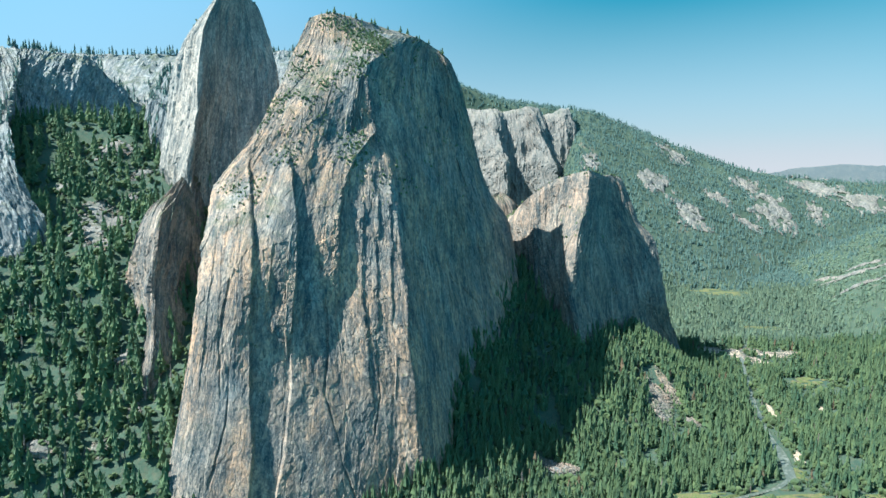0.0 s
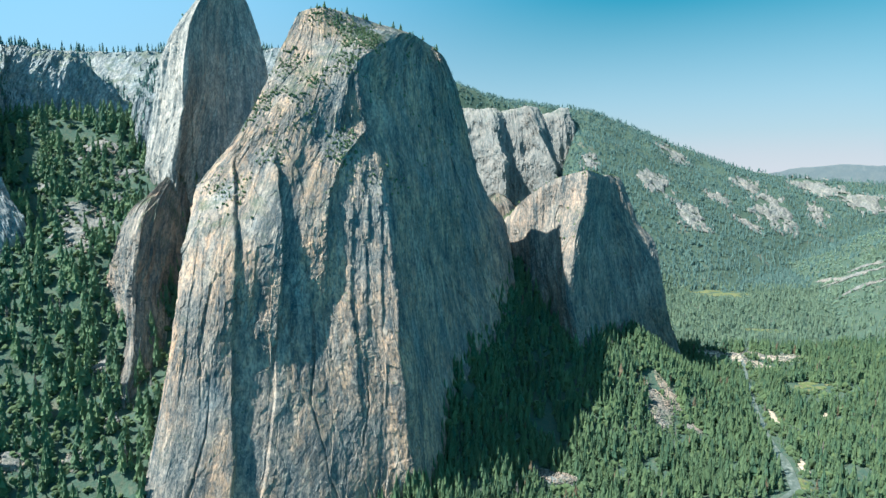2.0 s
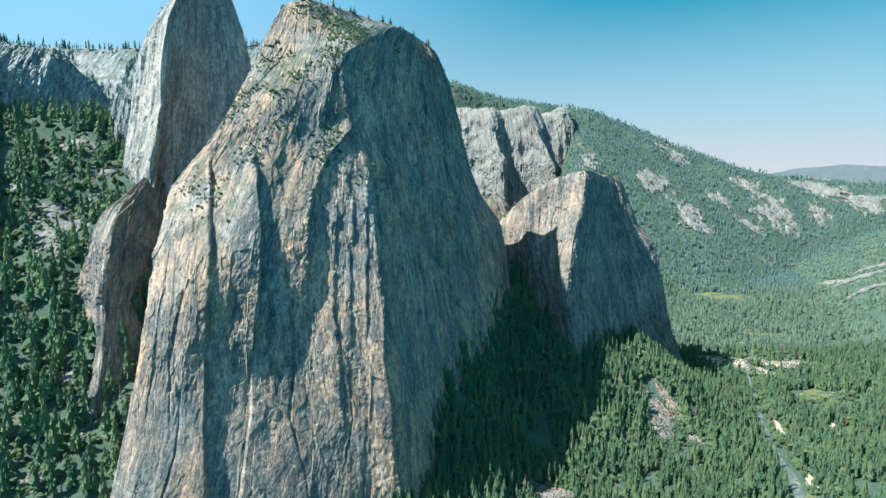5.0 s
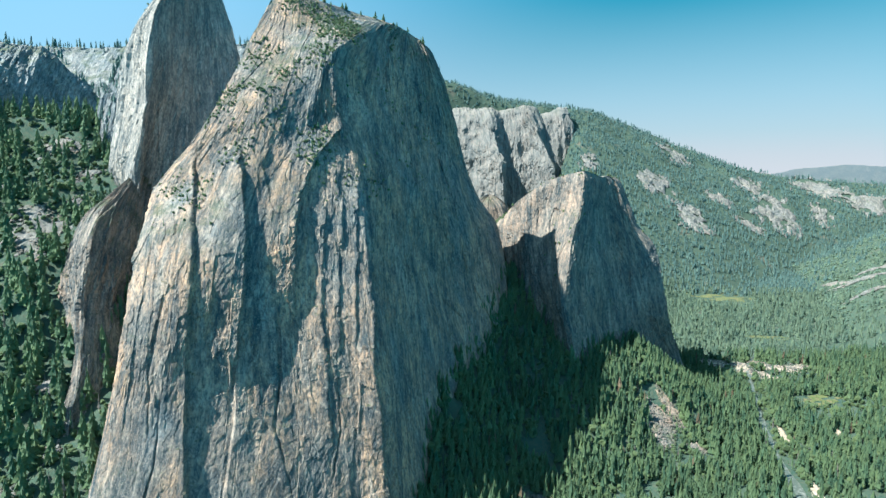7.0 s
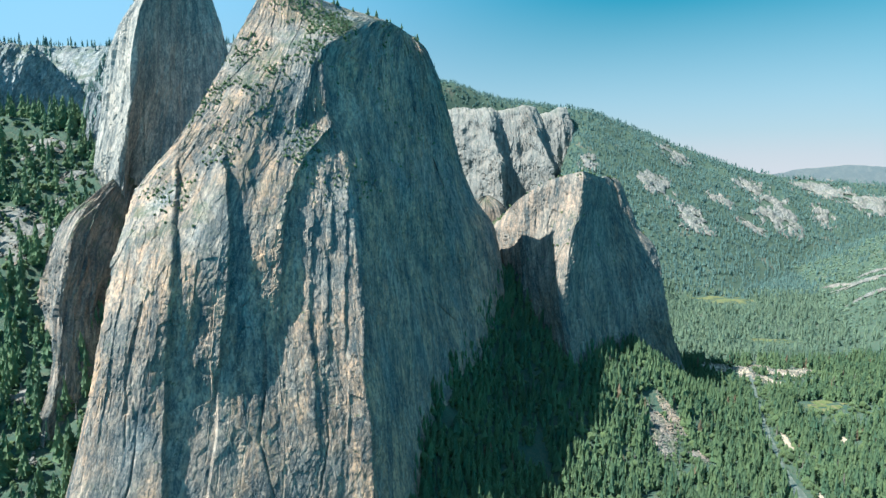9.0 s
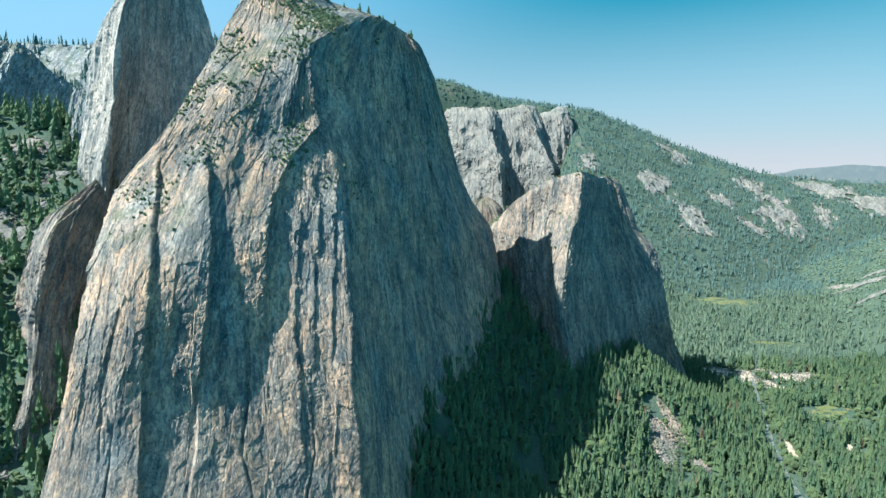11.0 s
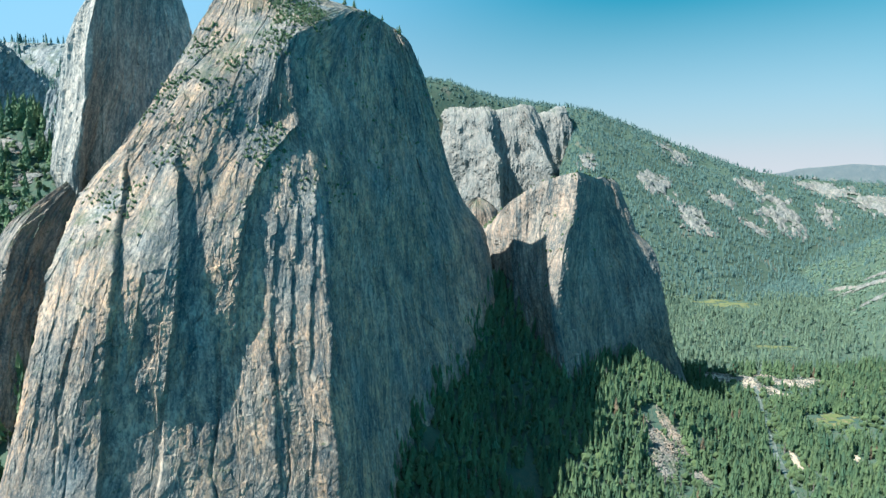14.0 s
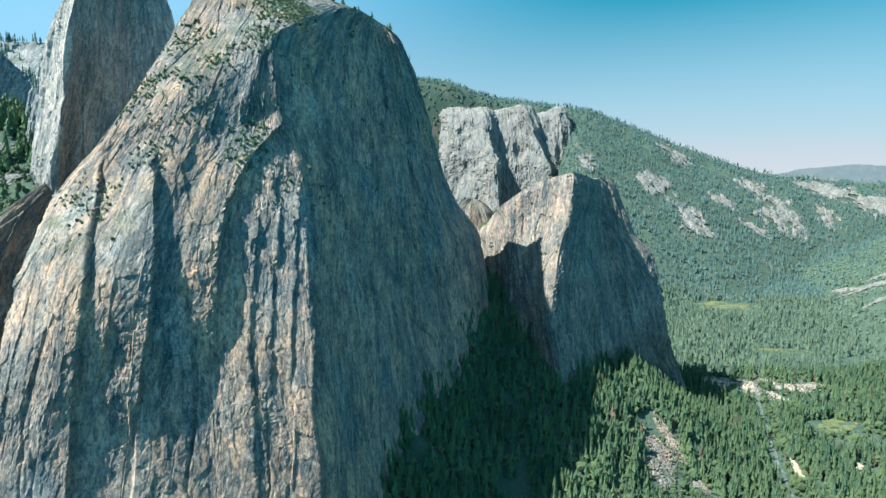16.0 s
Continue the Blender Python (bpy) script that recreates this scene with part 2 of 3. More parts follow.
# ---- meshes from arrays ----
def mesh_object(name, verts, faces, material, smooth_shade=False, parent=None, run=None):
    me = bpy.data.meshes.new(name)
    verts, faces = np.asarray(verts, np.float32), np.asarray(faces, np.int32)
    k = faces.shape[1]
    me.vertices.add(len(verts))
    me.vertices.foreach_set("co", verts.ravel())
    me.loops.add(faces.size)
    me.loops.foreach_set("vertex_index", faces.ravel())
    me.polygons.add(len(faces))
    me.polygons.foreach_set("loop_start", np.arange(0, faces.size, k, dtype=np.int32))
    me.polygons.foreach_set("use_smooth", np.full(len(faces), smooth_shade))
    me.update(calc_edges=True)
    me.materials.append(material)
    if run is not None:
        me.attributes.new("run", "FLOAT_VECTOR", "POINT").data.foreach_set("vector", np.asarray(run, np.float32).ravel())
    ob = new(name, me)
    if parent:
        ob.parent = parent
    return ob


def grid_faces(nu, nv):
    i, j = np.meshgrid(np.arange(nu - 1), np.arange(nv - 1), indexing="ij")
    a = (i * nv + j).ravel()
    return np.stack([a, a + nv, a + nv + 1, a + 1], 1)


def along(points, t, round_off=0.6):
    """Points on a line through the given ones: partly straight, partly rounded. t from 0 to len - 1."""
    p = np.asarray(points, float)
    i = np.clip(np.floor(t).astype(int), 0, len(p) - 2)
    w = (t - i).reshape((-1,) + (1,) * (p.ndim - 1))
    a, b, c, d = p[np.maximum(i - 1, 0)], p[i], p[i + 1], p[np.minimum(i + 2, len(p) - 1)]
    line = b + (c - b) * w
    curve = 0.5 * (2 * b + (c - a) * w + (2 * a - 5 * b + 4 * c - d) * w ** 2 + (3 * b - a - 3 * c + d) * w ** 3)
    return line * (1 - round_off) + curve * round_off


def cliff(ribs, spans, nv, round_u=0.5):
    """A rock face lofted over its ribs (lines from foot to top). Returns the grid of points (nu, nv, 3)."""
    lines = []
    for r in ribs:
        r = np.asarray(r, float)
        length = np.concatenate([[0], np.cumsum(np.linalg.norm(np.diff(r, axis=0), axis=1))])
        t = np.interp(np.linspace(0, length[-1], nv), length, np.arange(len(r)))
        lines.append(along(r, t))
    u = np.concatenate([k + np.linspace(0, 1, n, endpoint=False) for k, n in enumerate(spans)] + [[len(ribs) - 1]])
    return along(np.stack(lines), u, round_u)


def normals(g):
    n = np.cross(np.gradient(g, axis=0), np.gradient(g, axis=1))
    return n / np.maximum(np.linalg.norm(n, axis=2, keepdims=True), 1e-6)


def facets(x, y, z, seed, lean=0.25):
    """Jointed blocks: each cell of a jittered lattice stands in or out and leans a little."""
    fx, fy, fz = (np.floor(q).astype(np.int64) for q in (x, y, z))
    best, value = np.full(x.shape, 9.0), np.zeros(x.shape)
    for dx in (-1, 0, 1):
        for dy in (-1, 0, 1):
            for dz in (-1, 0, 1):
                i, j, k = fx + dx, fy + dy, fz + dz
                a = x - (i + 0.5 + 0.45 * lattice(i, j, k, seed))
                b = y - (j + 0.5 + 0.45 * lattice(i, j, k, seed + 1))
                c = z - (k + 0.5 + 0.45 * lattice(i, j, k, seed + 2))
                d = a * a + b * b + c * c
                v = lattice(i, j, k, seed + 3) + lean * 4 * (a * lattice(i, j, k, seed + 4) + b * lattice(i, j, k, seed + 5) + c * lattice(i, j, k, seed + 6))
                value = np.where(d < best, v, value)
                best = np.minimum(d, best)
    return value


def across(g):
    """Metres along the face at mid height, the same all down each line from top to foot."""
    row = g[:, g.shape[1] // 2]
    far = np.concatenate([[0], np.cumsum(np.linalg.norm(np.diff(row, axis=0), axis=1))])
    return np.repeat(far[:, None], g.shape[1], 1)


def roughen(g, amount=1.0, seed=0, blocks=1.0, flutes=1.0, broken=1.0):
    """Flutes, ledges and blocks of jointed granite, pushed along the face's normals."""
    n = normals(g)
    x, y, z = g[..., 0], g[..., 1], g[..., 2]
    u, w = across(g), 0 * x + 7.3 * seed
    u = u + 3 * fbm(x / 60, y / 60, z / 60, 3, seed + 2)
    d = 1.5 * flutes * fbm(u / 34, w, z / 420, 2, seed, ridged=True)
    d += 1.3 * blocks * facets(u / 24, w, z * broken / 110, seed + 20, 0.3)
    d += 1.0 * blocks * facets(u / 9, w, z * broken / 40, seed + 30, 0.3)
    d += 0.5 * blocks * facets(u / 4.2, w, z * broken / 11, seed + 40, 0.2)
    # curved sheets that have split away, one over another
    sheet = fbm(u / 52, w, z / 90, 3, seed + 50) * 5
    d += 0.75 * blocks * (np.floor(sheet) + smooth(0.0, 0.06, sheet - np.floor(sheet)))
    d += 0.3 * fbm(x / 4, y / 4, z / 7, 3, seed + 13)
    d *= 1 - 0.6 * smooth(0.25, 0.55, n[..., 2])  # worn smoother where it lies back
    return g + n * (d * amount)[..., None]


def rock(name, g, material, label):
    u = across(g)
    run = np.stack([u, 0 * u + len(label) * 31.7, g[..., 2]], 2)
    ob = mesh_object(name, g.reshape(-1, 3), grid_faces(*g.shape[:2]), material, run=run.reshape(-1, 3))
    return tagged(ob, label, "cliff", kind="structure")


# ---- the ground: valley, slopes, far ridges, in one sheet ----
def far_crest(a):
    """Height of the far ridge's crest, by the slope a = x / y at which it stands."""
    return np.interp(a, [-1.6, -0.9, -0.55, -0.3, 0.0, 0.105, 0.242, 0.334, 0.427, 0.511, 0.566, 0.70, 1.6],
                     [1300, 1250, 1250, 1250, 1165, 1040, 962, 800, 631, 517, 480, 440, 430])


def ground_height(x, y):
    a = x / np.maximum(y, 50)
    floor = -12 + 14 * np.exp(-((y - 1500) / 260) ** 2) - 6 * smooth(1800, 2600, y)
    z = floor + 3 * fbm(x / 120, y / 120, 0 * x, 3, 3)
    # forested slope between the spires
    left = 108 + 0.72 * (y - 681) - 0.15 * np.minimum(x + 450, 0)
    left = np.minimum(left, 560 + 0.12 * (y - 1250))
    left -= 0.9 * np.maximum(x + 330, 0)
    z = soft_max(z, left + 10 * fbm(x / 70, y / 70, 0 * x, 3, 4), 30)
    # talus below the gully and round the feet of the walls
    cone = 255 - 0.62 * np.hypot(x - 170, y - 1420)
    z = soft_max(z, cone + 5 * fbm(x / 40, y / 40, 0 * x, 3, 6), 25)
    yc = np.clip(y, 955, 1420)
    bench = np.interp(yc, [955, 1150, 1330, 1420], [128, 172, 235, 265]) - 0.85 * np.hypot(x - np.interp(yc, [955, 1150, 1330, 1420], [6, 52, 138, 170]), y - yc)
    z = soft_max(z, bench + 6 * fbm(x / 40, y / 40, 0 * x, 3, 7), 15)
    apron = 42 - 0.5 * np.hypot(np.maximum(np.abs(x + 150) - 130, 0), np.maximum(np.abs(y - 900) - 110, 0))
    z = soft_max(z, apron, 20)
    foot = 110 - 0.75 * np.hypot(np.maximum(np.abs(x - 380) - 60, 0), np.maximum(np.abs(y - 1380) - 90, 0))
    z = soft_max(z, foot, 20)
    # far ridge beyond the valley's bend
    toe = np.interp(a, [-1.5, 0.0, 0.2, 0.45, 0.6, 0.75], [1900, 2000, 2250, 2650, 3300, 3600])
    rise = np.clip((y - toe) / (4600 - toe), 0, 1.1)
    crest = far_crest(a)
    steep = smooth(0.225, 0.160, a)
    lift = (1 - steep) * (0.75 * rise + 0.25 * smooth(0, 1, rise)) + steep * (0.3 * rise + 0.7 * smooth(0.80, 0.90, rise))
    far = floor + (crest - floor) * lift - 900 * np.maximum(y - 4620, 0) / 300
    far += rise * smooth(1.02, 0.85, rise) * (26 * fbm(x / 420, y / 420, 0 * x, 4, 8, ridged=True) - 20) + 8 * rise * fbm(x / 60, y / 60, 0 * x, 3, 9)
    z = np.where(y > toe, np.maximum(far, floor), z) if np.ndim(z) else z
    # the valley's other side
    side = 0.55 * ((x - 1480) - 0.45 * (y - 2400)) * smooth(4300, 2900, y)
    z = soft_max(z, floor + np.minimum(side, 700) + 14 * fbm(x / 150, y / 150, 0 * x, 3, 12), 30)
    return z


def ground_sheet():
    ys = np.concatenate([np.linspace(-300, 500, 30), np.geomspace(510, 4950, 310)])
    aa = np.linspace(-1.0, 1.0, 330)
    y, s = np.meshgrid(ys, aa, indexing="ij")
    x = s * np.maximum(np.abs(y), 500) * 1.05
    g = np.stack([x, y, ground_height(x, y)], 2)
    return tagged(mesh_object("ground", g.reshape(-1, 3)[:, :], grid_faces(*g.shape[:2])[:, ::-1], EARTH, True), "forest floor and slopes of a granite valley", "ground", kind="structure")


ground_sheet()

# ---- the great central rock ----
MIDDLE_RIBS = [
    ((-150, 1250, 60), (-160, 1300, 400), (-170, 1260, 650), (-150, 1200, 726)),
    ((-300, 850, 60), (-290, 930, 300), (-290, 1000, 480), (-240, 1080, 650), (-205, 1120, 726)),
    ((-300, 640, 40), (-316, 672, 120), (-318, 720, 198), (-316, 765, 294), (-322, 830, 390), (-330, 894, 445), (-282, 910, 514), (-255, 955, 585), (-242, 1020, 662), (-227, 1075, 728)),
    ((-237, 661, 22), (-236, 681, 86), (-236, 751, 217), (-234, 799, 363), (-225, 860, 444), (-214, 902, 504), (-197, 950, 583), (-181, 1035, 668), (-186, 1090, 741)),
    ((-130, 715, 10), (-131, 729, 58), (-138, 783, 169), (-156, 834, 311), (-157, 872, 401), (-146, 940, 513), (-131, 1010, 651), (-126, 1130, 719)),
    ((-24, 780, 0), (-25, 790, 22), (-33, 835, 182), (-50, 852, 258), (-77, 937, 436), (-107, 985, 559), (-117, 1005, 623), (-106, 1015, 653), (-73, 1180, 724)),
    ((13, 830, 0), (13, 835, 15), (-8, 890, 165), (-29, 985, 341), (-37, 1045, 472), (-55, 1120, 593), (-60, 1180, 690), (-43, 1220, 726)),
    ((61, 950, -5), (61, 960, 8), (56, 1090, 164), (31, 1143, 281), (17, 1150, 425), (7, 1230, 536), (-10, 1245, 675), (-18, 1260, 717)),
    ((165, 1170, 0), (177, 1330, 172), (154, 1440, 353), (111, 1400, 420), (77, 1370, 502), (40, 1292, 637), (13, 1280, 693), (-7, 1275, 712)),
    ((60, 1560, 0), (20, 1560, 300), (-30, 1460, 480), (-60, 1370, 630), (-80, 1280, 712)),
    ((-150, 1250, 60), (-160, 1300, 400), (-170, 1260, 650), (-150, 1200, 726)),
]
# corners of the front face: (height, x) down each, the step's depth, its sharpness and how far it runs back to one side
CORNERS = [
    (((470, -283), (458, -277), (375, -253), (276, -244), (214, -242), (144, -231), (40, -228)), 10, 3, 100),
    (((480, -222), (465, -214), (389, -199), (314, -196), (249, -199), (222, -202)), 11.5, 2.5, 24),
    (((525, -104), (515, -114), (475, -137), (434, -151), (372, -151), (308, -145), (280, -143)), 9, 2.5, 26),
    (((420, -120), (330, -114), (250, -108)), 2.5, 2, 10),
    (((410, -98), (330, -95), (240, -89)), 3.0, 2, 10),
    (((440, -80), (343, -75), (259, -71), (245, -70)), 4, 2, 10),
    (((490, -70), (469, -68), (382, -57), (302, -52), (237, -50), (152, -38), (27, -23)), 8, 3, 16),
    (((291, -114), (248, -105), (196, -101), (148, -93), (130, -92)), 3, 2, 28),
    (((640, -121), (623, -118), (558, -112), (520, -100)), 7, 4, 50),
    (((376, -300), (307, -298), (228, -297), (180, -296)), 1.6, 2, 14),
    (((520, -186), (508, -189), (475, -197), (442, -183), (425, -178)), 3, 2, 22),
    (((440, -303), (380, -292), (300, -284), (230, -280)), 0.8, 2, 12),
    (((360, -268), (280, -262), (190, -258)), 0.8, 2, 12),
    (((243, -198), (175, -195), (97, -197), (40, -202)), 4.5, 3, -45),
]
CRACKS = [
    (((175, -155), (120, -138), (67, -119), (30, -108)), 2.2, 7),
    (((240, -93), (159, -85), (111, -91)), 1.8, 6),
    (((290, -161), (267, -159), (221, -153), (175, -155)), 2.2, 8),
    (((338, -24), (278, 14), (211, 71)), 3.0, 6),
    (((411, 14), (338, 50), (244, 97)), 3.0, 6),
    (((560, -30), (480, -12), (380, -8), (300, -12)), 2.2, 3.5),
    (((600, -15), (520, 20), (430, 45)), 2.5, 3.5),
    (((220, -265), (160, -262), (100, -270)), 2.0, 5),
    (((330, -275), (250, -280), (190, -272)), 2.0, 5),
]


seam = random.Random(61)
for k in range(30):
    x, z = seam.uniform(-300, -35), seam.uniform(120, 560)
    drop = seam.uniform(40, 150)
    CRACKS.append((((z, x), (z - 0.5 * drop, x + seam.uniform(-5, 5)), (z - drop, x + seam.uniform(-8, 8))), seam.uniform(0.5, 0.9), seam.uniform(0.5, 1.2)))


def carve(g):
    """Cuts the corner systems and cracks into the central rock's front."""
    x, z = g[..., 0], g[..., 2]
    wob = 2.2 * fbm(x / 60, 0 * x, z / 45, 3, 77, 0.65)
    d = np.zeros_like(x)
    for path, depth, sharp, run in CORNERS:
        zz, xx = np.array(path[::-1], float).T
        e = np.sign(run) * (np.interp(z, zz, xx) + wob - x)
        inside = smooth(zz[0] - 10, zz[0] + 45, z) * smooth(zz[-1] + 25, zz[-1] - 10, z)
        d += inside * depth * smooth(-0.5 * sharp, 0.5 * sharp, e) * np.clip(1 - np.maximum(e, 0) / abs(run) / 1.6, 0, 1)
    for path, width, depth in CRACKS:
        zz, xx = np.array(path[::-1], float).T
        e = (np.interp(z, zz, xx) + 0.6 * wob - x) / (0.6 * width)
        d -= 0.55 * depth * np.exp(-e * e) * smooth(zz[0] - 8, zz[0] + 8, z) * smooth(zz[-1] + 8, zz[-1] - 8, z)
    n = normals(g)
    front = smooth(0.1, -0.25, n[..., 1]) * (g[..., 1] < 1240)
    d = (d - 3) * front
    way = np.array([0.22, -0.975, 0.0])
    return g + way * d[..., None]


g = cliff(MIDDLE_RIBS, (6, 20, 120, 140, 140, 80, 110, 100, 12, 6), 480)
cap = g[:, -1].mean(0)
g = carve(g)
rough = roughen(g, 1.0, 20, 0.85, 0.35, 2.0)
rough = g + (rough - g) * (0.65 + 0.35 * smooth(180, 330, g[..., 2]))[..., None]
fade = (smooth(0.0, 0.03, np.linspace(1, 0, g.shape[1])))[None, :, None]
g = g + (rough - g) * fade
lid = cap + (g[:, -1:] - cap) * np.array([0.6, 0.3, 0.02])[None, :, None] + np.array([0, 0, 1])[None, None, :] * np.array([4, 6, 7])[None, :, None]
g = np.concatenate([g, lid], 1)
central = g
rock("central_rock", g, ROCK, "tall grey and tan granite monolith with vertical flutes")

# ---- the lower rock beyond ----
LOWER_RIBS = [
    ((330, 1640, 0), (330, 1640, 300), (340, 1560, 440)),
    ((169, 1480, 100), (165, 1520, 241), (155, 1580, 345), (190, 1600, 370)),
    ((209, 1320, 60), (209, 1330, 102), (208, 1380, 247), (204, 1410, 348), (201, 1440, 413)),
    ((255, 1230, 40), (255, 1240, 77), (245, 1300, 234), (249, 1370, 351), (259, 1400, 456)),
    ((304, 1210, 20), (304, 1220, 59), (265, 1235, 210), (278, 1275, 310), (311, 1335, 403), (325, 1370, 475)),
    ((424, 1330, -30), (424, 1400, 176), (403, 1440, 311), (384, 1450, 463)),
    ((624, 1480, -53), (600, 1520, 43), (538, 1450, 153), (515, 1470, 303), (472, 1480, 357), (434, 1490, 453), (410, 1480, 466)),
    ((560, 1640, -40), (520, 1640, 200), (430, 1580, 420)),
    ((330, 1640, 0), (330, 1640, 300), (340, 1560, 440)),
]
g = cliff(LOWER_RIBS, (8, 34, 36, 46, 54, 54, 10, 6), 180)
rough = roughen(g, 1.1, 40)
g = g + (rough - g) * smooth(0.0, 0.05, np.linspace(1, 0, g.shape[1]))[None, :, None]
cap = g[:, -1].mean(0)
g = np.concatenate([g, cap + (g[:, -1:] - cap) * np.array([0.5, 0.02])[None, :, None] + np.array([0, 0, 1]) * np.array([5, 7])[None, :, None]], 1)
lower = g
rock("lower_rock", g, ROCK_BROWN, "smaller granite dome with a sunlit shoulder and shaded face")

# ---- the tall spire ----
SPIRE_RIBS = [
    ((-390, 1330, 300), (-390, 1320, 600), (-385, 1230, 780)),
    ((-470, 1260, 300), (-480, 1250, 550), (-450, 1230, 690), (-405, 1190, 778)),
    ((-500, 1170, 400), (-528, 1148, 473), (-514, 1148, 551), (-493, 1148, 657), (-477, 1150, 702), (-448, 1150, 743), (-413, 1155, 778)),
    ((-470, 1062, 400), (-456, 1060, 439), (-435, 1060, 519), (-418, 1060, 578), (-419, 1085, 675), (-420, 1110, 724), (-405, 1145, 785)),
    ((-385, 930, 120), (-425, 1030, 300), (-450, 1085, 430), (-432, 1110, 550), (-418, 1120, 620), (-418, 1140, 710), (-416, 1150, 750), (-400, 1155, 790)),
    ((-320, 940, 120), (-345, 1030, 300), (-370, 1115, 450), (-388, 1180, 640), (-388, 1195, 730), (-386, 1188, 770), (-380, 1180, 796)),
    ((-240, 1000, 120), (-275, 1100, 320), (-306, 1180, 527), (-318, 1200, 667), (-328, 1200, 705), (-340, 1200, 751), (-350, 1190, 780), (-362, 1182, 790)),
    ((-390, 1330, 300), (-390, 1320, 600), (-385, 1230, 780)),
]
g = cliff(SPIRE_RIBS, (6, 14, 44, 54, 46, 44, 26), 240, 0.2)
rough = roughen(g, 1.0, 60, 1.0, 1.0, 0.5)
g = g + (rough - g) * smooth(0.0, 0.05, np.linspace(1, 0, g.shape[1]))[None, :, None]
cap = g[:, -1].mean(0)
g = np.concatenate([g, cap + (g[:, -1:] - cap) * np.array([0.5, 0.02])[None, :, None] + np.array([0, 0, 1]) * np.array([4, 6])[None, :, None]], 1)
spire = g
rock("high_spire", g, ROCK_CREAM_HAZED, "slender granite spire with a bright sunlit flank")

# ---- buttress below the spire ----
BUTTRESS_RIBS = [
    ((-400, 1150, 150), (-440, 1150, 430)),
    ((-470, 960, 150), (-470, 990, 300), (-455, 1020, 390), (-450, 1060, 432)),
    ((-420, 790, 120), (-420, 800, 178), (-424, 850, 227), (-466, 910, 273), (-487, 925, 305), (-476, 935, 366), (-462, 950, 404), (-446, 985, 430), (-452, 1075, 460)),
    ((-388, 765, 120), (-390, 775, 173), (-394, 810, 233), (-412, 850, 304), (-418, 890, 384), (-432, 960, 425), (-448, 1085, 470)),
    ((-355, 830, 120), (-365, 845, 209), (-378, 890, 260), (-400, 950, 340), (-418, 1010, 400), (-440, 1090, 460)),
    ((-330, 960, 120), (-370, 980, 280), (-410, 1030, 390), (-440, 1100, 450)),
    ((-400, 1150, 150), (-440, 1150, 460)),
]
g = roughen(cliff(BUTTRESS_RIBS, (6, 22, 64, 74, 44, 6), 200, 0.15), 1.3, 80)
rock("buttress", g, ROCK_BROWN, "weathered granite buttress above the forest")

# ---- shoulder behind the spire and knob behind the lower rock ----
SHOULDER_RIBS = [
    ((-480, 1400, 350), (-450, 1400, 720)),
    ((-660, 1420, 380), (-640, 1420, 560), (-560, 1380, 690), (-450, 1350, 730)),
    ((-625, 1240, 400), (-618, 1250, 520), (-595, 1265, 610), (-555, 1270, 672), (-500, 1260, 705), (-430, 1260, 735)),
    ((-560, 1190, 380), (-550, 1200, 500), (-540, 1220, 600), (-515, 1240, 680), (-470, 1240, 712), (-420, 1250, 735)),
    ((-440, 1200, 350), (-440, 1220, 600), (-410, 1240, 730)),
]
g = roughen(cliff(SHOULDER_RIBS, (10, 30, 50, 40), 160), 1.0, 90)
rock("spire_shoulder", g, ROCK_GREY, "dark wooded shoulder behind the spire")
shoulder = g
turn = np.linspace(0, 2 * math.pi, 9)
g = cliff([[(150 + r * math.cos(t), 1640 + 0.8 * r * math.sin(t), z) for r, z in ((110, 150), (80, 300), (48, 390), (16, 416), (1, 420))] for t in turn[::-1]], [24] * 8, 60)
g = roughen(g, 0.8, 95)
rock("knob", g, ROCK_BROWN, "brushy granite knob between the two rocks")
knob = g

# ---- the wall on the far side of the gully ----
WALL_RIBS = [
    ((-640, 1900, 400), (-700, 1950, 560)),
    ((-740, 1480, 480), (-780, 1580, 580), (-835, 1700, 662)),
    ((-860, 1420, 520), (-880, 1500, 650), (-900, 1600, 766)),
    ((-820, 1180, 500), (-880, 1290, 600), (-940, 1400, 700), (-1000, 1550, 776)),
    ((-760, 1040, 400), (-815, 1130, 560), (-870, 1290, 680), (-1030, 1500, 770)),
    ((-625, 980, 300), (-660, 1000, 400), (-700, 1015, 470), (-800, 1130, 570), (-1030, 1400, 760)),
    ((-700, 900, 280), (-725, 950, 390), (-770, 985, 470), (-850, 1100, 570), (-1100, 1350, 760)),
    ((-950, 900, 250), (-980, 1000, 600), (-1200, 1300, 760)),
]
g = roughen(cliff(WALL_RIBS, (16, 34, 50, 50, 50, 50, 20), 150), 1.8, 100)
rock("left_wall", g, ROCK_GREY, "shaded wall of grey granite grown over with forest")
left_wall = g
g = roughen(cliff([((-1300, 1740, 500), (-1320, 1820, 680), (-1350, 1950, 850)), ((-900, 1730, 560), (-910, 1800, 690), (-900, 1930, 840)), ((-500, 1700, 560), (-480, 1790, 680), (-450, 1930, 850)), ((-200, 1740, 500), (-180, 1810, 680), (-150, 1950, 820))], (60, 60, 40), 70), 0.9, 120, 2.0)
rim = g
rock("plateau_rim", g, ROCK_GREY, "distant granite rim with a fringe of trees")


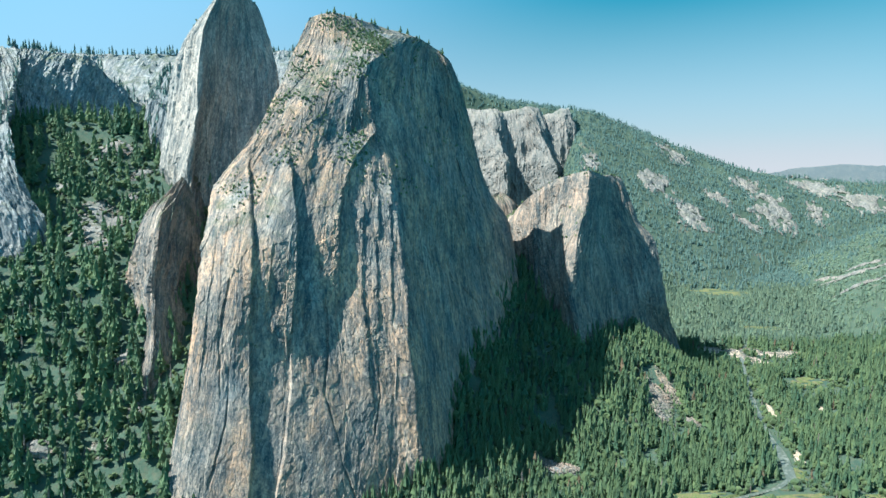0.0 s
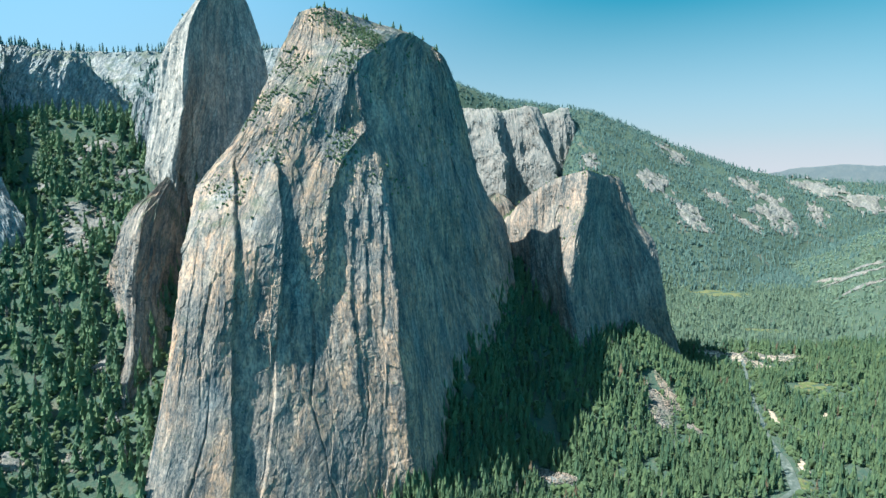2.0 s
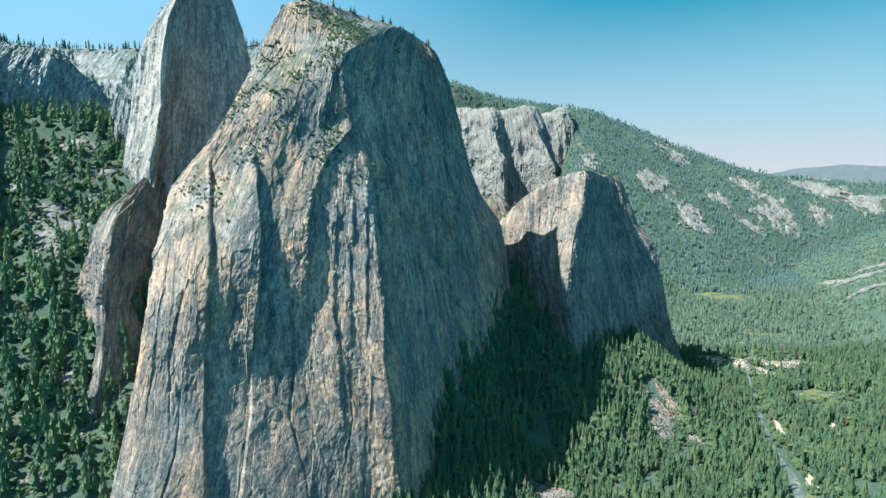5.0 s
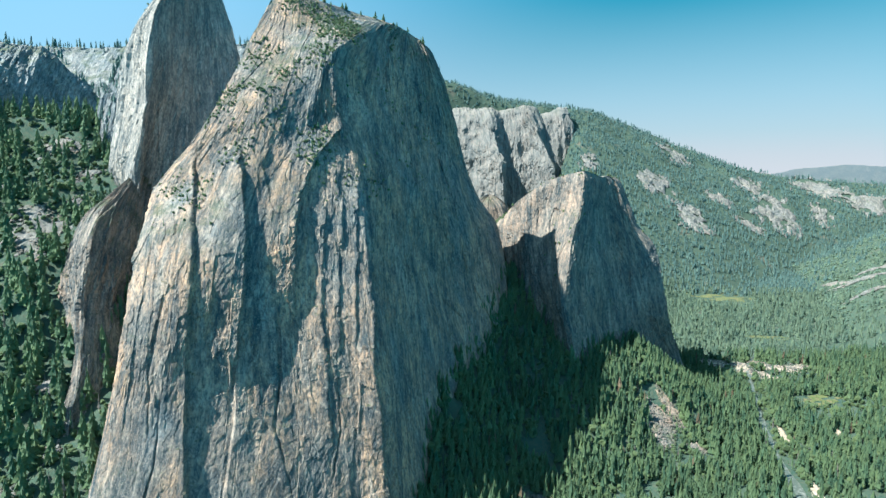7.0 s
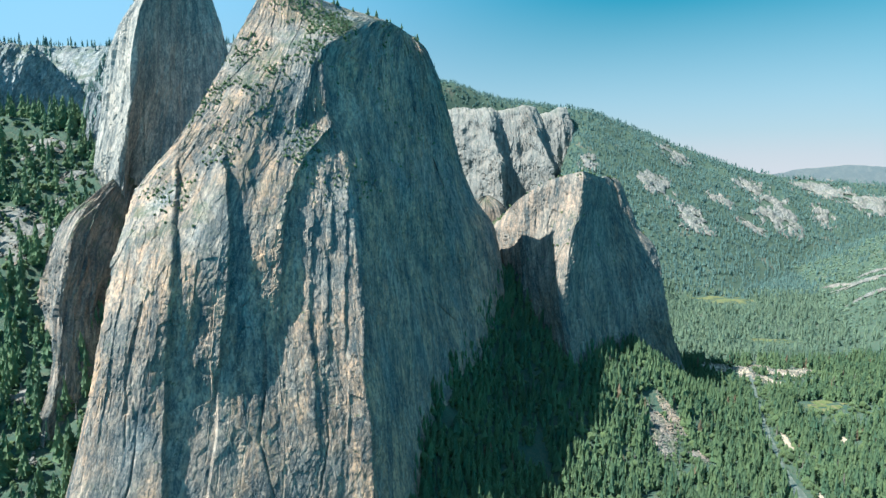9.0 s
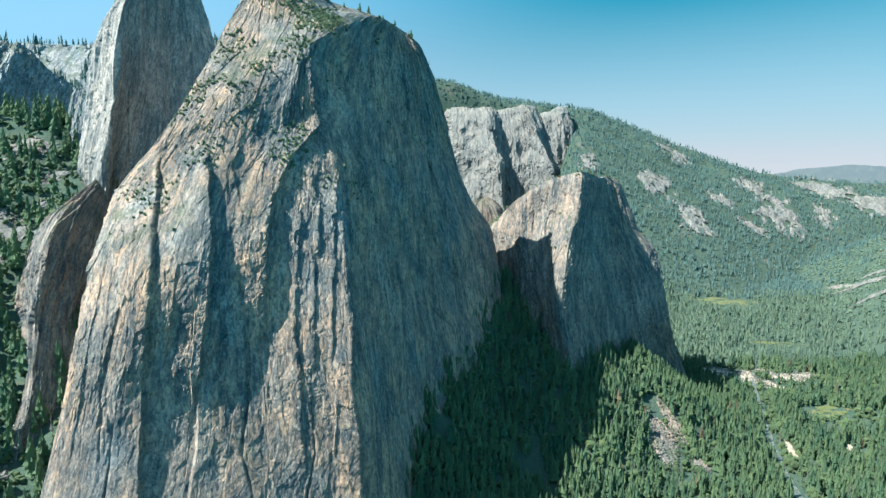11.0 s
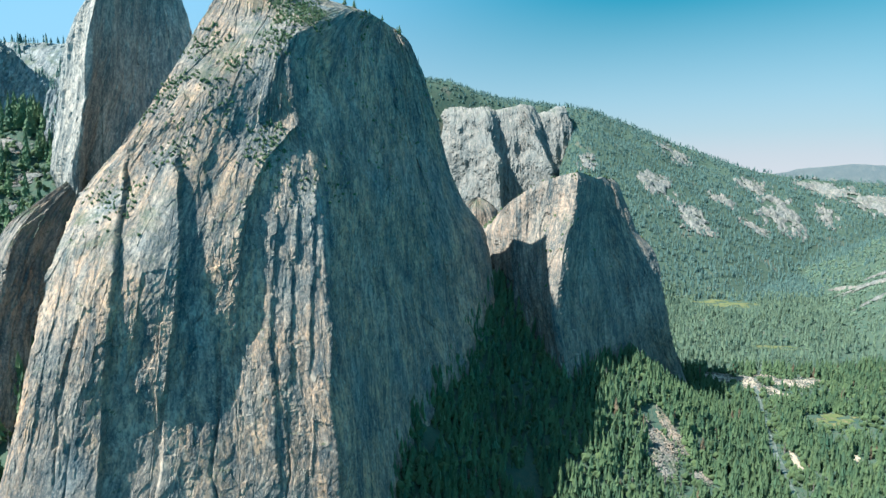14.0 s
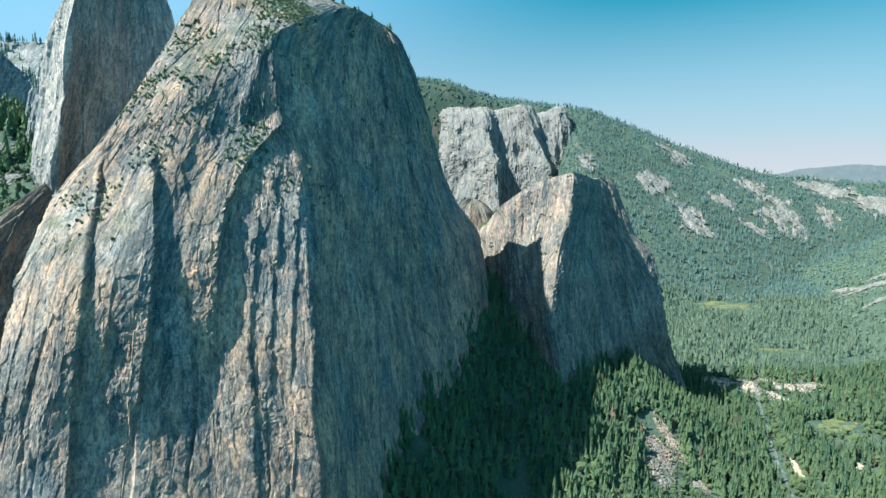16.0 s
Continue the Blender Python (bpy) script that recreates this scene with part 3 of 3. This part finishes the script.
# ---- far cliffs and hills ----
FAR_CLIFF_RIBS = [
    ((60, 3950, 250), (60, 4070, 600), (60, 4250, 900)),
    ((150, 3900, 280), (150, 4000, 600), (140, 4130, 890)),
    ((400, 3740, 280), (385, 3840, 600), (330, 4060, 885)),
    ((420, 3900, 280), (420, 3990, 600), (400, 4160, 870)),
    ((560, 3900, 280), (545, 3990, 600), (530, 4140, 905)),
    ((740, 3800, 280), (690, 3900, 600), (580, 4100, 905)),
    ((745, 3980, 280), (720, 4060, 620), (690, 4190, 860)),
    ((860, 4060, 300), (880, 4090, 640), (865, 4170, 905)),
    ((960, 4090, 350), (950, 4140, 600), (930, 4230, 800)),
]
g = cliff([r + ((r[-1][0], r[-1][1] + 90, r[-1][2] + 45), (r[-1][0], r[-1][1] + 330, r[-1][2] + 40)) for r in FAR_CLIFF_RIBS], (12, 44, 20, 30, 40, 24, 30, 20), 150, 0.1)
g = g + normals(g) * (16 * fbm(g[..., 0] / 130, g[..., 1] / 150, g[..., 2] / 260, 3, 141))[..., None]
g = roughen(g, 2.4, 140, 1.3, 1.5)
rock("far_cliff", g, ROCK_PALE, "distant band of pale granite cliffs under the ridge")
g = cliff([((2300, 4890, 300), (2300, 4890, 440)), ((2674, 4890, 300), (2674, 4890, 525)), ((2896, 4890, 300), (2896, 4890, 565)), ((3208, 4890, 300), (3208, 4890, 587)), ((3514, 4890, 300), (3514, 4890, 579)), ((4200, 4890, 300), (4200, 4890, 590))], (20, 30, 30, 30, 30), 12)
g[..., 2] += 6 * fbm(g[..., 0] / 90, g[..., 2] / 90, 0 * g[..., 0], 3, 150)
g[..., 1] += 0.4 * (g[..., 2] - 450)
tagged(mesh_object("far_hill", g.reshape(-1, 3), grid_faces(*g.shape[:2]), HAZED_HILL, True), "low hill at the valley's end, tinted with painted haze", "hill", kind="structure")


# ---- bare slabs, sand and meadows lying on the ground ----
BARE = []


def outcrop(name, x, y, wide, deep, turn, lift, material, label, seed, category="outcrop", n=34, ragged=0.35, grain=2.2):
    """A patch of rock, sand or grass with a ragged edge, standing a little proud of the ground."""
    BARE.append((x, y, wide, deep, radians(turn)))
    a, b = np.meshgrid(np.linspace(-1.3, 1.3, n), np.linspace(-1.3, 1.3, n), indexing="ij")
    c, s = math.cos(radians(turn)), math.sin(radians(turn))
    px, py = x + a * wide * c - b * deep * s, y + a * wide * s + b * deep * c
    r = np.hypot(a, b) + ragged * fbm(a * grain + seed, b * grain, 0 * a, 3, seed)
    z = ground_height(px, py) + lift * np.clip(1.15 - r, -0.6, 1) + 0.25 * lift * fbm(px / 9, py / 9, 0 * a, 3, seed + 3)
    f = grid_faces(n, n)
    f = f[(r.ravel()[f] < 1.0).all(1)]
    at = np.stack([px, py, z], 2).reshape(-1, 3)
    ob = mesh_object(name, at, f, material, run=at)
    return tagged(ob, label, category, kind="structure")


def in_bare(x, y, grow=1.0):
    hit = np.zeros(np.shape(x), bool)
    for cx, cy, wide, deep, t in BARE:
        a = ((x - cx) * math.cos(t) + (y - cy) * math.sin(t)) / wide
        b = (-(x - cx) * math.sin(t) + (y - cy) * math.cos(t)) / deep
        hit |= a * a + b * b < grow
    return hit


SLAB = "bare pale granite slab among distant trees"
for k, (x, y, wide, deep, turn) in enumerate([(1274, 3701, 117, 143, -19), (1385, 3408, 91, 145, -22), (2081, 4192, 92, 136, -26), (2094, 3875, 123, 276, -28), (1790, 3581, 78, 52, -27), (2709, 4459, 163, 159, -31), (2907, 4250, 182, 184, -34), (1611, 4329, 105, 168, -20), (884, 3688, 54, 119, -13), (1705, 3797, 74, 73, -24), (2478, 4047, 59, 157, -31)]):
    outcrop("rock_slab", x, y, wide, deep, turn, 16, ROCK_PALE, SLAB, 200 + k, "outcrop", 60, 0.75, 3.0)
for k, (x, y, wide, deep, turn) in enumerate([(1675, 2463, 106, 16, -41), (1545, 2218, 77, 14, -9), (1665, 2568, 98, 10, -73), (1751, 2512, 62, 9, -60)]):
    outcrop("talus_streak", x, y, wide, deep, turn, 9, ROCK_PALE, "pale streak of fallen granite blocks on the hillside", 230 + k, "outcrop", 44, 0.6, 3.0)
for k, (x, y, wide, deep, turn) in enumerate([(712, 1590, 36, 44, 0), (755, 1545, 28, 54, -20), (855, 1540, 40, 30, 0), (905, 1565, 30, 24, 0), (792, 1490, 18, 34, 10), (825, 1590, 24, 22, 0), (760, 1185, 14, 20, 0), (655, 1170, 8, 46, -18), (600, 985, 7, 26, -20)]):
    outcrop("sand_bar", x, y, wide, deep, turn, 1.6, SAND, "bright sand and gravel beside the river", 250 + k, "sand bar", 34, 0.7)
for k, (x, y, wide, deep, turn) in enumerate([(1160, 2560, 110, 85, 0), (380, 852, 60, 16, 5), (500, 846, 80, 18, 0), (650, 845, 50, 14, 0), (820, 1345, 60, 30, 0), (560, 925, 14, 26, -10), (1010, 1900, 60, 30, 0)]):
    outcrop("meadow", x, y, wide, deep, turn, 1.2, GRASS, "sunlit green and yellow grass clearing", 270 + k, "meadow", 34, 0.9, 3.5)
for k, (x, y, wide, deep, turn) in enumerate([(427, 1165, 18, 34, 25), (415, 1125, 20, 24, 30), (455, 1190, 10, 36, 20), (470, 1110, 14, 14, 0)]):
    outcrop("talus_patch", x, y, wide, deep, turn, 3, ROCK_BROWN, "open patch of brown-grey talus between trees", 290 + k, "outcrop", 34, 0.8, 3.5)


def river_x(y):
    return np.interp(y, [700, 840, 870, 900, 970, 1080, 1160, 1210, 1430, 1540, 1800, 2600], [300, 420, 500, 540, 568, 598, 625, 640, 725, 770, 930, 1400])


ys = np.linspace(720, 1700, 240)
wide = np.interp(ys, [720, 960, 1040, 1100, 1700], [10, 8, 5, 4, 5]) + 1.2 * np.sin(ys / 37) + 0.8 * np.sin(ys / 13)
across = np.linspace(-1, 1, 7)
rx = river_x(ys)[:, None] + across[None, :] * wide[:, None]
ry = np.repeat(ys[:, None], 7, 1)
level = ground_height(river_x(ys), ys)
level = np.convolve(np.pad(level, 12, mode="edge"), np.ones(25) / 25, "valid")
g = np.stack([rx, ry, np.repeat(level[:, None], 7, 1) + 2.0], 2)
tagged(mesh_object("river", g.reshape(-1, 3), grid_faces(*g.shape[:2])[:, ::-1], WATER, True), "shallow river winding between the trees", "river", kind="structure")


# ---- boulders ----
def boulder_mesh(seed):
    bm = bmesh.new()
    bmesh.ops.create_icosphere(bm, subdivisions=1, radius=1)
    q = random.Random(seed)
    for v in bm.verts:
        v.co *= q.uniform(0.75, 1.2)
        v.co.z *= 0.75
    me = bpy.data.meshes.new("boulder")
    bm.to_mesh(me)
    bm.free()
    me.attributes.new("run", "FLOAT_VECTOR", "POINT").data.foreach_set("vector", [2.5 * c + 40 * seed for v in me.vertices for c in v.co])
    me.materials.append(ROCK_BROWN)
    return me


for k, (x, y, wide, deep, turn) in enumerate([(-485, 700, 16, 12, 0), (-418, 712, 14, 14, 20), (-398, 752, 10, 16, 0), (-640, 1195, 34, 16, 0), (-592, 1015, 30, 22, -20), (-560, 985, 24, 14, -20), (-610, 1060, 20, 12, 0), (-440, 820, 14, 12, 0)] + [(-627, 1187, 30, 15, 28), (-587, 1043, 36, 34, 29), (-677, 1090, 15, 16, 32), (-563, 1146, 21, 10, 26), (-560, 1094, 15, 10, 27)]):
    outcrop("talus_patch", x, y, wide, deep, turn, 4, ROCK_PALE, "open patch of broken rock on a wooded slope", 300 + k, "outcrop", 30, 0.6)
BOULDERS = [boulder_mesh(k) for k in range(6)]
outcrop("talus_bed", 183, 937, 40, 22, 0, 4, ROCK_GREY, "bed of small grey talus", 320)
pile = tagged(new("boulder_pile"), "heap of grey granite boulders below the cliff", "boulder pile")
pile.location = (183, 937, 0)
q = random.Random(8)
for k in range(260):
    r, ang = math.sqrt(q.random()), q.uniform(0, 6.283)
    x, y = 183 + 38 * r * math.cos(ang), 937 + 20 * r * math.sin(ang)
    size = q.uniform(0.9, 2.6)
    b = new("boulder", q.choice(BOULDERS))
    b.parent = pile
    b.location = (x - 183, y - 937, float(ground_height(np.array([x]), np.array([y]))[0]) + 3.0 + 0.2 * size)
    b.rotation_euler = (q.uniform(0, 6), q.uniform(0, 6), q.uniform(0, 6))
    b.scale = (size, size * q.uniform(0.7, 1.2), size)


def rock_shape(seed):
    me = boulder_mesh(seed)
    v = np.array([tuple(q.co) for q in me.vertices])
    f = np.array([tuple(q.vertices) for q in me.polygons])
    bpy.data.meshes.remove(me)
    return v, f


ROCKS = [rock_shape(40 + k) for k in range(6)]


# ---- trees ----
def conifer(tiers, sides, rng, slim=1.0):
    """A fir of height 1: drooping skirts of branches with ragged tips, one above another, joined along the stem."""
    v, f = [], []
    full, bare, swell = rng.uniform(0.12, 0.19) * slim, rng.uniform(0.03, 0.16), rng.uniform(0.75, 1.0)
    lean = (rng.uniform(-0.02, 0.02), rng.uniform(-0.02, 0.02))
    for k in range(tiers):
        q = (k + 1) / tiers
        low = 1.0 - (1.0 - bare) * q
        top = min(1.0, low + (2.5 if k > 1 else 1.0 + k) * (1.0 - bare) / tiers)
        reach = full * q ** swell * rng.uniform(0.75, 1.2) * (0.85 if q > 0.9 else 1.0)
        tip = len(v)
        v.append((lean[0] * top, lean[1] * top, top))
        for s in range(sides):
            ang = 2 * math.pi * (s + 0.37 * k) / sides + rng.uniform(-0.3, 0.3)
            r = reach * (rng.uniform(0.85, 1.35) if (s + k) % 2 else rng.uniform(0.35, 0.75))
            v.append((lean[0] * low + r * math.cos(ang), lean[1] * low + r * math.sin(ang), low - 0.3 * r + rng.uniform(-0.01, 0.01)))
        f += [(tip, tip + 1 + s, tip + 1 + (s + 1) % sides) for s in range(sides)]
        if k:
            f.append((tip, tip + 1, tip - sides - 1))
    return np.array(v), np.array(f)


def forest(name, places, heights, shapes, material, label, seed):
    rng = np.random.default_rng(seed)
    verts, faces, base = [], [], 0
    pick = rng.integers(0, len(shapes), len(places))
    if not len(places):
        return None
    for k, (v, f) in enumerate(shapes):
        p, h = places[pick == k], heights[pick == k]
        if not len(p):
            continue
        ang, wide = rng.uniform(0, 6.283, len(p)), rng.uniform(0.75, 1.3, len(p))
        c, s = np.cos(ang)[:, None], np.sin(ang)[:, None]
        w = (h * wide)[:, None]
        x = p[:, 0:1] + w * (v[:, 0] * c - v[:, 1] * s)
        y = p[:, 1:2] + w * (v[:, 0] * s + v[:, 1] * c)
        z = p[:, 2:3] + h[:, None] * v[:, 2]
        verts.append(np.stack([x, y, z], 2).reshape(-1, 3))
        faces.append((f[None] + (np.arange(len(p)) * len(v))[:, None, None] + base).reshape(-1, 3))
        base += len(p) * len(v)
    verts = np.concatenate(verts)
    ob = mesh_object(name, verts, np.concatenate(faces), material, run=verts if shapes is ROCKS else None)
    return tagged(ob, label, "forest", kind="stuff")


def scatter(rng, n, x0, x1, y0, y1, keep=None, wedge=1.0):
    x, y = rng.uniform(x0, x1, n), rng.uniform(y0, y1, n)
    ok = np.abs(x) < 0.80 * wedge * y
    if keep is not None:
        ok &= keep(x, y)
    x, y = x[ok], y[ok]
    return np.stack([x, y, ground_height(x, y)], 1)


def bush(rng):
    """Three or four ragged clumps of leaves, about 1 across."""
    verts, faces = [], []
    for k in range(rng.randint(3, 4)):
        bm = bmesh.new()
        bmesh.ops.create_icosphere(bm, subdivisions=1, radius=rng.uniform(0.22, 0.36))
        c = Vector((rng.uniform(-0.3, 0.3), rng.uniform(-0.3, 0.3), rng.uniform(0.15, 0.55)))
        base = len(verts)
        for v in bm.verts:
            verts.append(tuple(v.co * rng.uniform(0.65, 1.3) + c))
        faces += [tuple(base + v.index for v in f.verts) for f in bm.faces]
        bm.free()
    return np.array(verts), np.array(faces)


rr = random.Random(5)
NEAR_SHAPES = [conifer(6, 7, rr) for k in range(10)]
MID_SHAPES = [conifer(11, 8, rr, 1.05) for k in range(10)]
FINE_SHAPES = [conifer(13, 10, rr) for k in range(6)]
FAR_SHAPES = [conifer(4, 5, rr, 1.2) for k in range(8)]
TINY_SHAPES = [conifer(3, 5, rr, 1.3) for k in range(6)]
BUSHES = [bush(rr) for k in range(6)]
rng = np.random.default_rng(11)


def valley_open(x, y):
    n = fbm(x / 60, y / 60, 0 * x, 3, 30)
    return ((np.abs(x - river_x(y)) > np.interp(y, [720, 960, 1040, 1100], [20, 17, 11, 8])) | (y > 1650)) & (n > -0.8) & ~in_bare(x, y)


def low_before_bare(p, h):
    """Shortens trees on the camera's side of water, sand or grass, to keep these in view."""
    x, y = p[:, 0], p[:, 1]
    short = in_bare(x, y + 25, 1.3) | in_bare(x, y + 60, 1.2) | (np.abs(x - river_x(y + 20)) < 16) & (y < 1600)
    return np.where(short, 0.42 * h, h)


def not_bare(x, y):
    return ~in_bare(x, y, 0.8)


# the nearest trees stand as things of their own
def tree_kind(shape, name="conifer_tree", label="tall green conifer on the valley floor", group="conifers below the cliff"):
    v, f = shape
    root = tagged(new(name), label, "tree", group)
    mesh_object("crown", v, f, FIR, parent=root)
    bm = bmesh.new()
    bmesh.ops.create_cone(bm, cap_ends=True, segments=7, radius1=0.016, radius2=0.004, depth=0.8, matrix=Matrix.Translation((0, 0, 0.36)))
    me = bpy.data.meshes.new("trunk")
    bm.to_mesh(me)
    bm.free()
    me.materials.append(BARK)
    new("trunk", me).parent = root
    return root


def in_stretch(x, y):
    return (x > 20) & (x < 470) & (y > 868) & (y < 985)


p = scatter(rng, 22000, -110, 1500, 690, 1650, valley_open)
near = in_stretch(p[:, 0], p[:, 1])
kinds = [tree_kind(v) for v in FINE_SHAPES]
free = list(kinds)
for k, (x, y, z) in enumerate(p[near][:300]):
    h = float(low_before_bare(np.array([[x, y, z]]), rng.uniform(17, 36, 1))[0])
    m = pose(x, y, z - 0.5, 0, 0, float(rng.uniform(0, 360))) @ Matrix.Diagonal((h * 1.05, h * 1.05, h, 1))
    if free:
        free.pop().matrix_basis = m
    else:
        copy_thing(kinds[k % len(kinds)], Matrix.Identity(4)).matrix_basis = m
rest = np.concatenate([p[~near], p[near][300:]])
forest("valley_forest", rest, low_before_bare(rest, rng.uniform(14, 38, len(rest))), NEAR_SHAPES, FIR, "tall green conifers on the valley floor", 1)
p = scatter(rng, 5200, -60, 1500, 780, 1650, valley_open)
foot = scatter(rng, 420, -70, 110, 770, 930, lambda x, y: ground_height(x, y) < 70)
forest("foot_forest", foot, rng.uniform(12, 30, len(foot)), NEAR_SHAPES, FIR, "conifers at the foot of the great cliff", 25)
forest("valley_brush", p, rng.uniform(7, 19, len(p)), BUSHES, BRUSH, "leafy bushes and young trees between conifers", 21)
p = scatter(rng, 3900, -900, -250, 520, 1350, not_bare)
p = p[rng.random(len(p)) < np.interp(p[:, 1], [820, 980], [0.62, 0.4])]
forest("slope_forest", p, rng.uniform(20, 52, len(p)), MID_SHAPES, FIR, "conifers on the shaded slope", 2)
p = scatter(rng, 3000, -900, -250, 520, 1350)
forest("slope_brush", p, rng.uniform(6, 13, len(p)), BUSHES, BRUSH, "low brush on the shaded slope", 22)
def hillside(x, y):
    return ((x - 1480) - 0.45 * (y - 2400) > 0) & (y < 3300)


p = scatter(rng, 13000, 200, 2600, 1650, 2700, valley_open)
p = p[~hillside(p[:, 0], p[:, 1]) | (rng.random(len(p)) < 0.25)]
forest("far_valley_forest", p, low_before_bare(p, rng.uniform(14, 34, len(p))), FAR_SHAPES, VALLEY_FIR_HAZED, "distant conifers on the valley floor", 3)
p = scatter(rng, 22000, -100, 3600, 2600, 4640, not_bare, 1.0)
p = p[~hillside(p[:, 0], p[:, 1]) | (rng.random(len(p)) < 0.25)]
forest("ridge_forest", p, rng.uniform(14, 32, len(p)), TINY_SHAPES, FAR_FIR_HAZED, "forest on the far ridge", 4)
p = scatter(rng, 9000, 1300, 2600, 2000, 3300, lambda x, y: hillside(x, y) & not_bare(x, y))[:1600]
forest("hillside_brush", p, rng.uniform(6, 15, len(p)), BUSHES, VALLEY_FIR_HAZED, "grey-green brush on a dry hillside", 27)
RUST = leafage("dry_needles", (0.128, 0.101, 0.068), (0.203, 0.162, 0.108), 0.2)
SNAG = leafage("grey_twigs", (0.149, 0.142, 0.135), (0.230, 0.216, 0.203), 0.2)
p = scatter(rng, 260, -60, 1500, 800, 1650, valley_open)
forest("rusty_trees", p, rng.uniform(14, 30, len(p)), NEAR_SHAPES, RUST, "dying conifers with rust-brown needles", 23)
p = np.concatenate([scatter(rng, 230, -60, 1500, 800, 1650, valley_open), scatter(rng, 110, -700, -300, 560, 900)])
forest("grey_snags", p, rng.uniform(12, 26, len(p)), [(v * np.array([0.6, 0.6, 1]), f) for v, f in NEAR_SHAPES], SNAG, "bare grey dead conifers", 24)
# brush on the ledges and top of the central rock
n = normals(central)
x, y, z = central[..., 0], central[..., 1], central[..., 2]
chance = smooth(0.33, 0.66, n[..., 2]) * (y < 1300) * smooth(-0.3, 0.4, fbm(x / 45, y / 45, z / 45, 3, 31)) * smooth(380, 470, z + 0.0 * x)
pick = rng.random(chance.shape) < 0.05 * chance
p = central[pick] - np.array([0, 0, 0.8])
forest("ledge_brush", p, rng.uniform(2.0, 5.0, len(p)), BUSHES, BRUSH, "low green brush on granite ledges", 5)
pick = rng.random(chance.shape) < 0.0035 * chance
p = central[pick] - np.array([0, 0, 0.8])
forest("ledge_pines", p, rng.uniform(5, 12, len(p)), NEAR_SHAPES, FIR, "small pines on granite ledges", 6)
for g, name, share in ((lower, "dome_brush", 0.10), (knob, "knob_brush", 0.25), (spire, "spire_brush", 0.02)):
    n = normals(g)
    pick = rng.random(n.shape[:2]) < share * smooth(0.5, 0.8, n[..., 2]) * (n[..., 1] < 0.6)
    p = g[pick] - np.array([0, 0, 0.8])
    forest(name, p, rng.uniform(2.5, 6.5, len(p)), BUSHES, BRUSH, "low green brush on a granite top", 9)
# loose rocks on the open talus
for name, count, x0, x1, y0, y1 in (("talus_rocks", 60000, 380, 500, 1080, 1240), ("slope_rocks", 90000, -680, -380, 680, 1230), ("river_rocks", 40000, 680, 950, 1440, 1650)):
    x, y = rng.uniform(x0, x1, count), rng.uniform(y0, y1, count)
    hit = in_bare(x, y, 1.1)
    x, y = x[hit][:900], y[hit][:900]
    p = np.stack([x, y, ground_height(x, y) + 1.2], 1)
    tagged(forest(name, p, rng.uniform(0.8, 3.0, len(p)), ROCKS, ROCK_BROWN, "scattered granite blocks of a talus field", 26), category="rocks")
# trees on the ledges of the wall
for g, name, share in ((left_wall, "wall_forest", 0.055), (shoulder, "shoulder_forest", 0.05), (rim, "plateau_forest", 0.10)):
    n = normals(g)
    pick = rng.random(n.shape[:2]) < share * smooth(0.05, 0.45, n[..., 2]) * smooth(-0.2, 0.4, fbm(g[..., 0] / 50, g[..., 1] / 50, g[..., 2] / 50, 3, 33))
    p = g[pick] - np.array([0, 0, 1.0])
    forest(name, p, rng.uniform(8, 24, len(p)), NEAR_SHAPES, FAR_FIR_HAZED, "conifers clinging to a steep wall", 8)
# fringes of trees along the rims
for name, line, count in (("rim_pines", ((-1300, 1945, 842), (-900, 1928, 836), (-450, 1928, 845), (-150, 1948, 815)), 260), ("wall_pines", ((-835, 1700, 660), (-900, 1600, 760), (-1000, 1550, 772), (-1030, 1500, 766)), 40)):
    t = np.sort(rng.uniform(0, len(line) - 1, count))
    p = along(line, t) + rng.normal(0, 1, (count, 3)) * np.array([3, 8, 2])
    forest(name, p, rng.uniform(12, 30, count), NEAR_SHAPES, FAR_FIR_HAZED, "fringe of conifers along a cliff rim", 7)

# pines on the central rock's skyline
pine = [tree_kind(v, "summit_pine", "small wind-shaped pine on the granite summit", "pines on the summit") for v in FINE_SHAPES[:3]]
crest = central[:, 440:482].reshape(-1, 3)
crest = crest[crest[:, 1] < 1300]
q = random.Random(21)
for k, x in enumerate((-205, -182, -166, -158, -150, -139, -126, -118, -96, -74, -62, -40, -22, 4)):
    near_x = crest[np.abs(crest[:, 0] - x) < 6]
    if not len(near_x):
        continue
    at = near_x[np.argmax(near_x[:, 2] - 0.28 * near_x[:, 1])]
    h = q.uniform(7, 14)
    m = pose(float(at[0]), float(at[1]), float(at[2]) - 0.8, 0, 0, q.uniform(0, 360)) @ Matrix.Diagonal((h * 1.5, h * 1.5, h, 1))
    if k < 3:
        pine[k].matrix_basis = m
    else:
        copy_thing(pine[k % 3], Matrix.Identity(4)).matrix_basis = m

# a pale block standing among the trees at the cliff's foot
bm = bmesh.new()
bmesh.ops.create_icosphere(bm, subdivisions=3, radius=1)
for v in bm.verts:
    w = noise.noise(v.co * 1.7) + 0.5 * noise.noise(v.co * 4.0)
    v.co *= 1 + 0.3 * w
    v.co.z = v.co.z * 1.6 if v.co.z > 0 else v.co.z
me = bpy.data.meshes.new("standing_block")
bm.to_mesh(me)
bm.free()
me.materials.append(ROCK_GREY)
block = tagged(new("standing_block", me), "pale weathered granite block among trees at the cliff foot", "boulder")
block.matrix_basis = pose(-311, 676, float(ground_height(np.array([-311.0]), np.array([676.0]))[0]) + 3, 4, 3, 20) @ Matrix.Diagonal((8, 7, 9, 1))
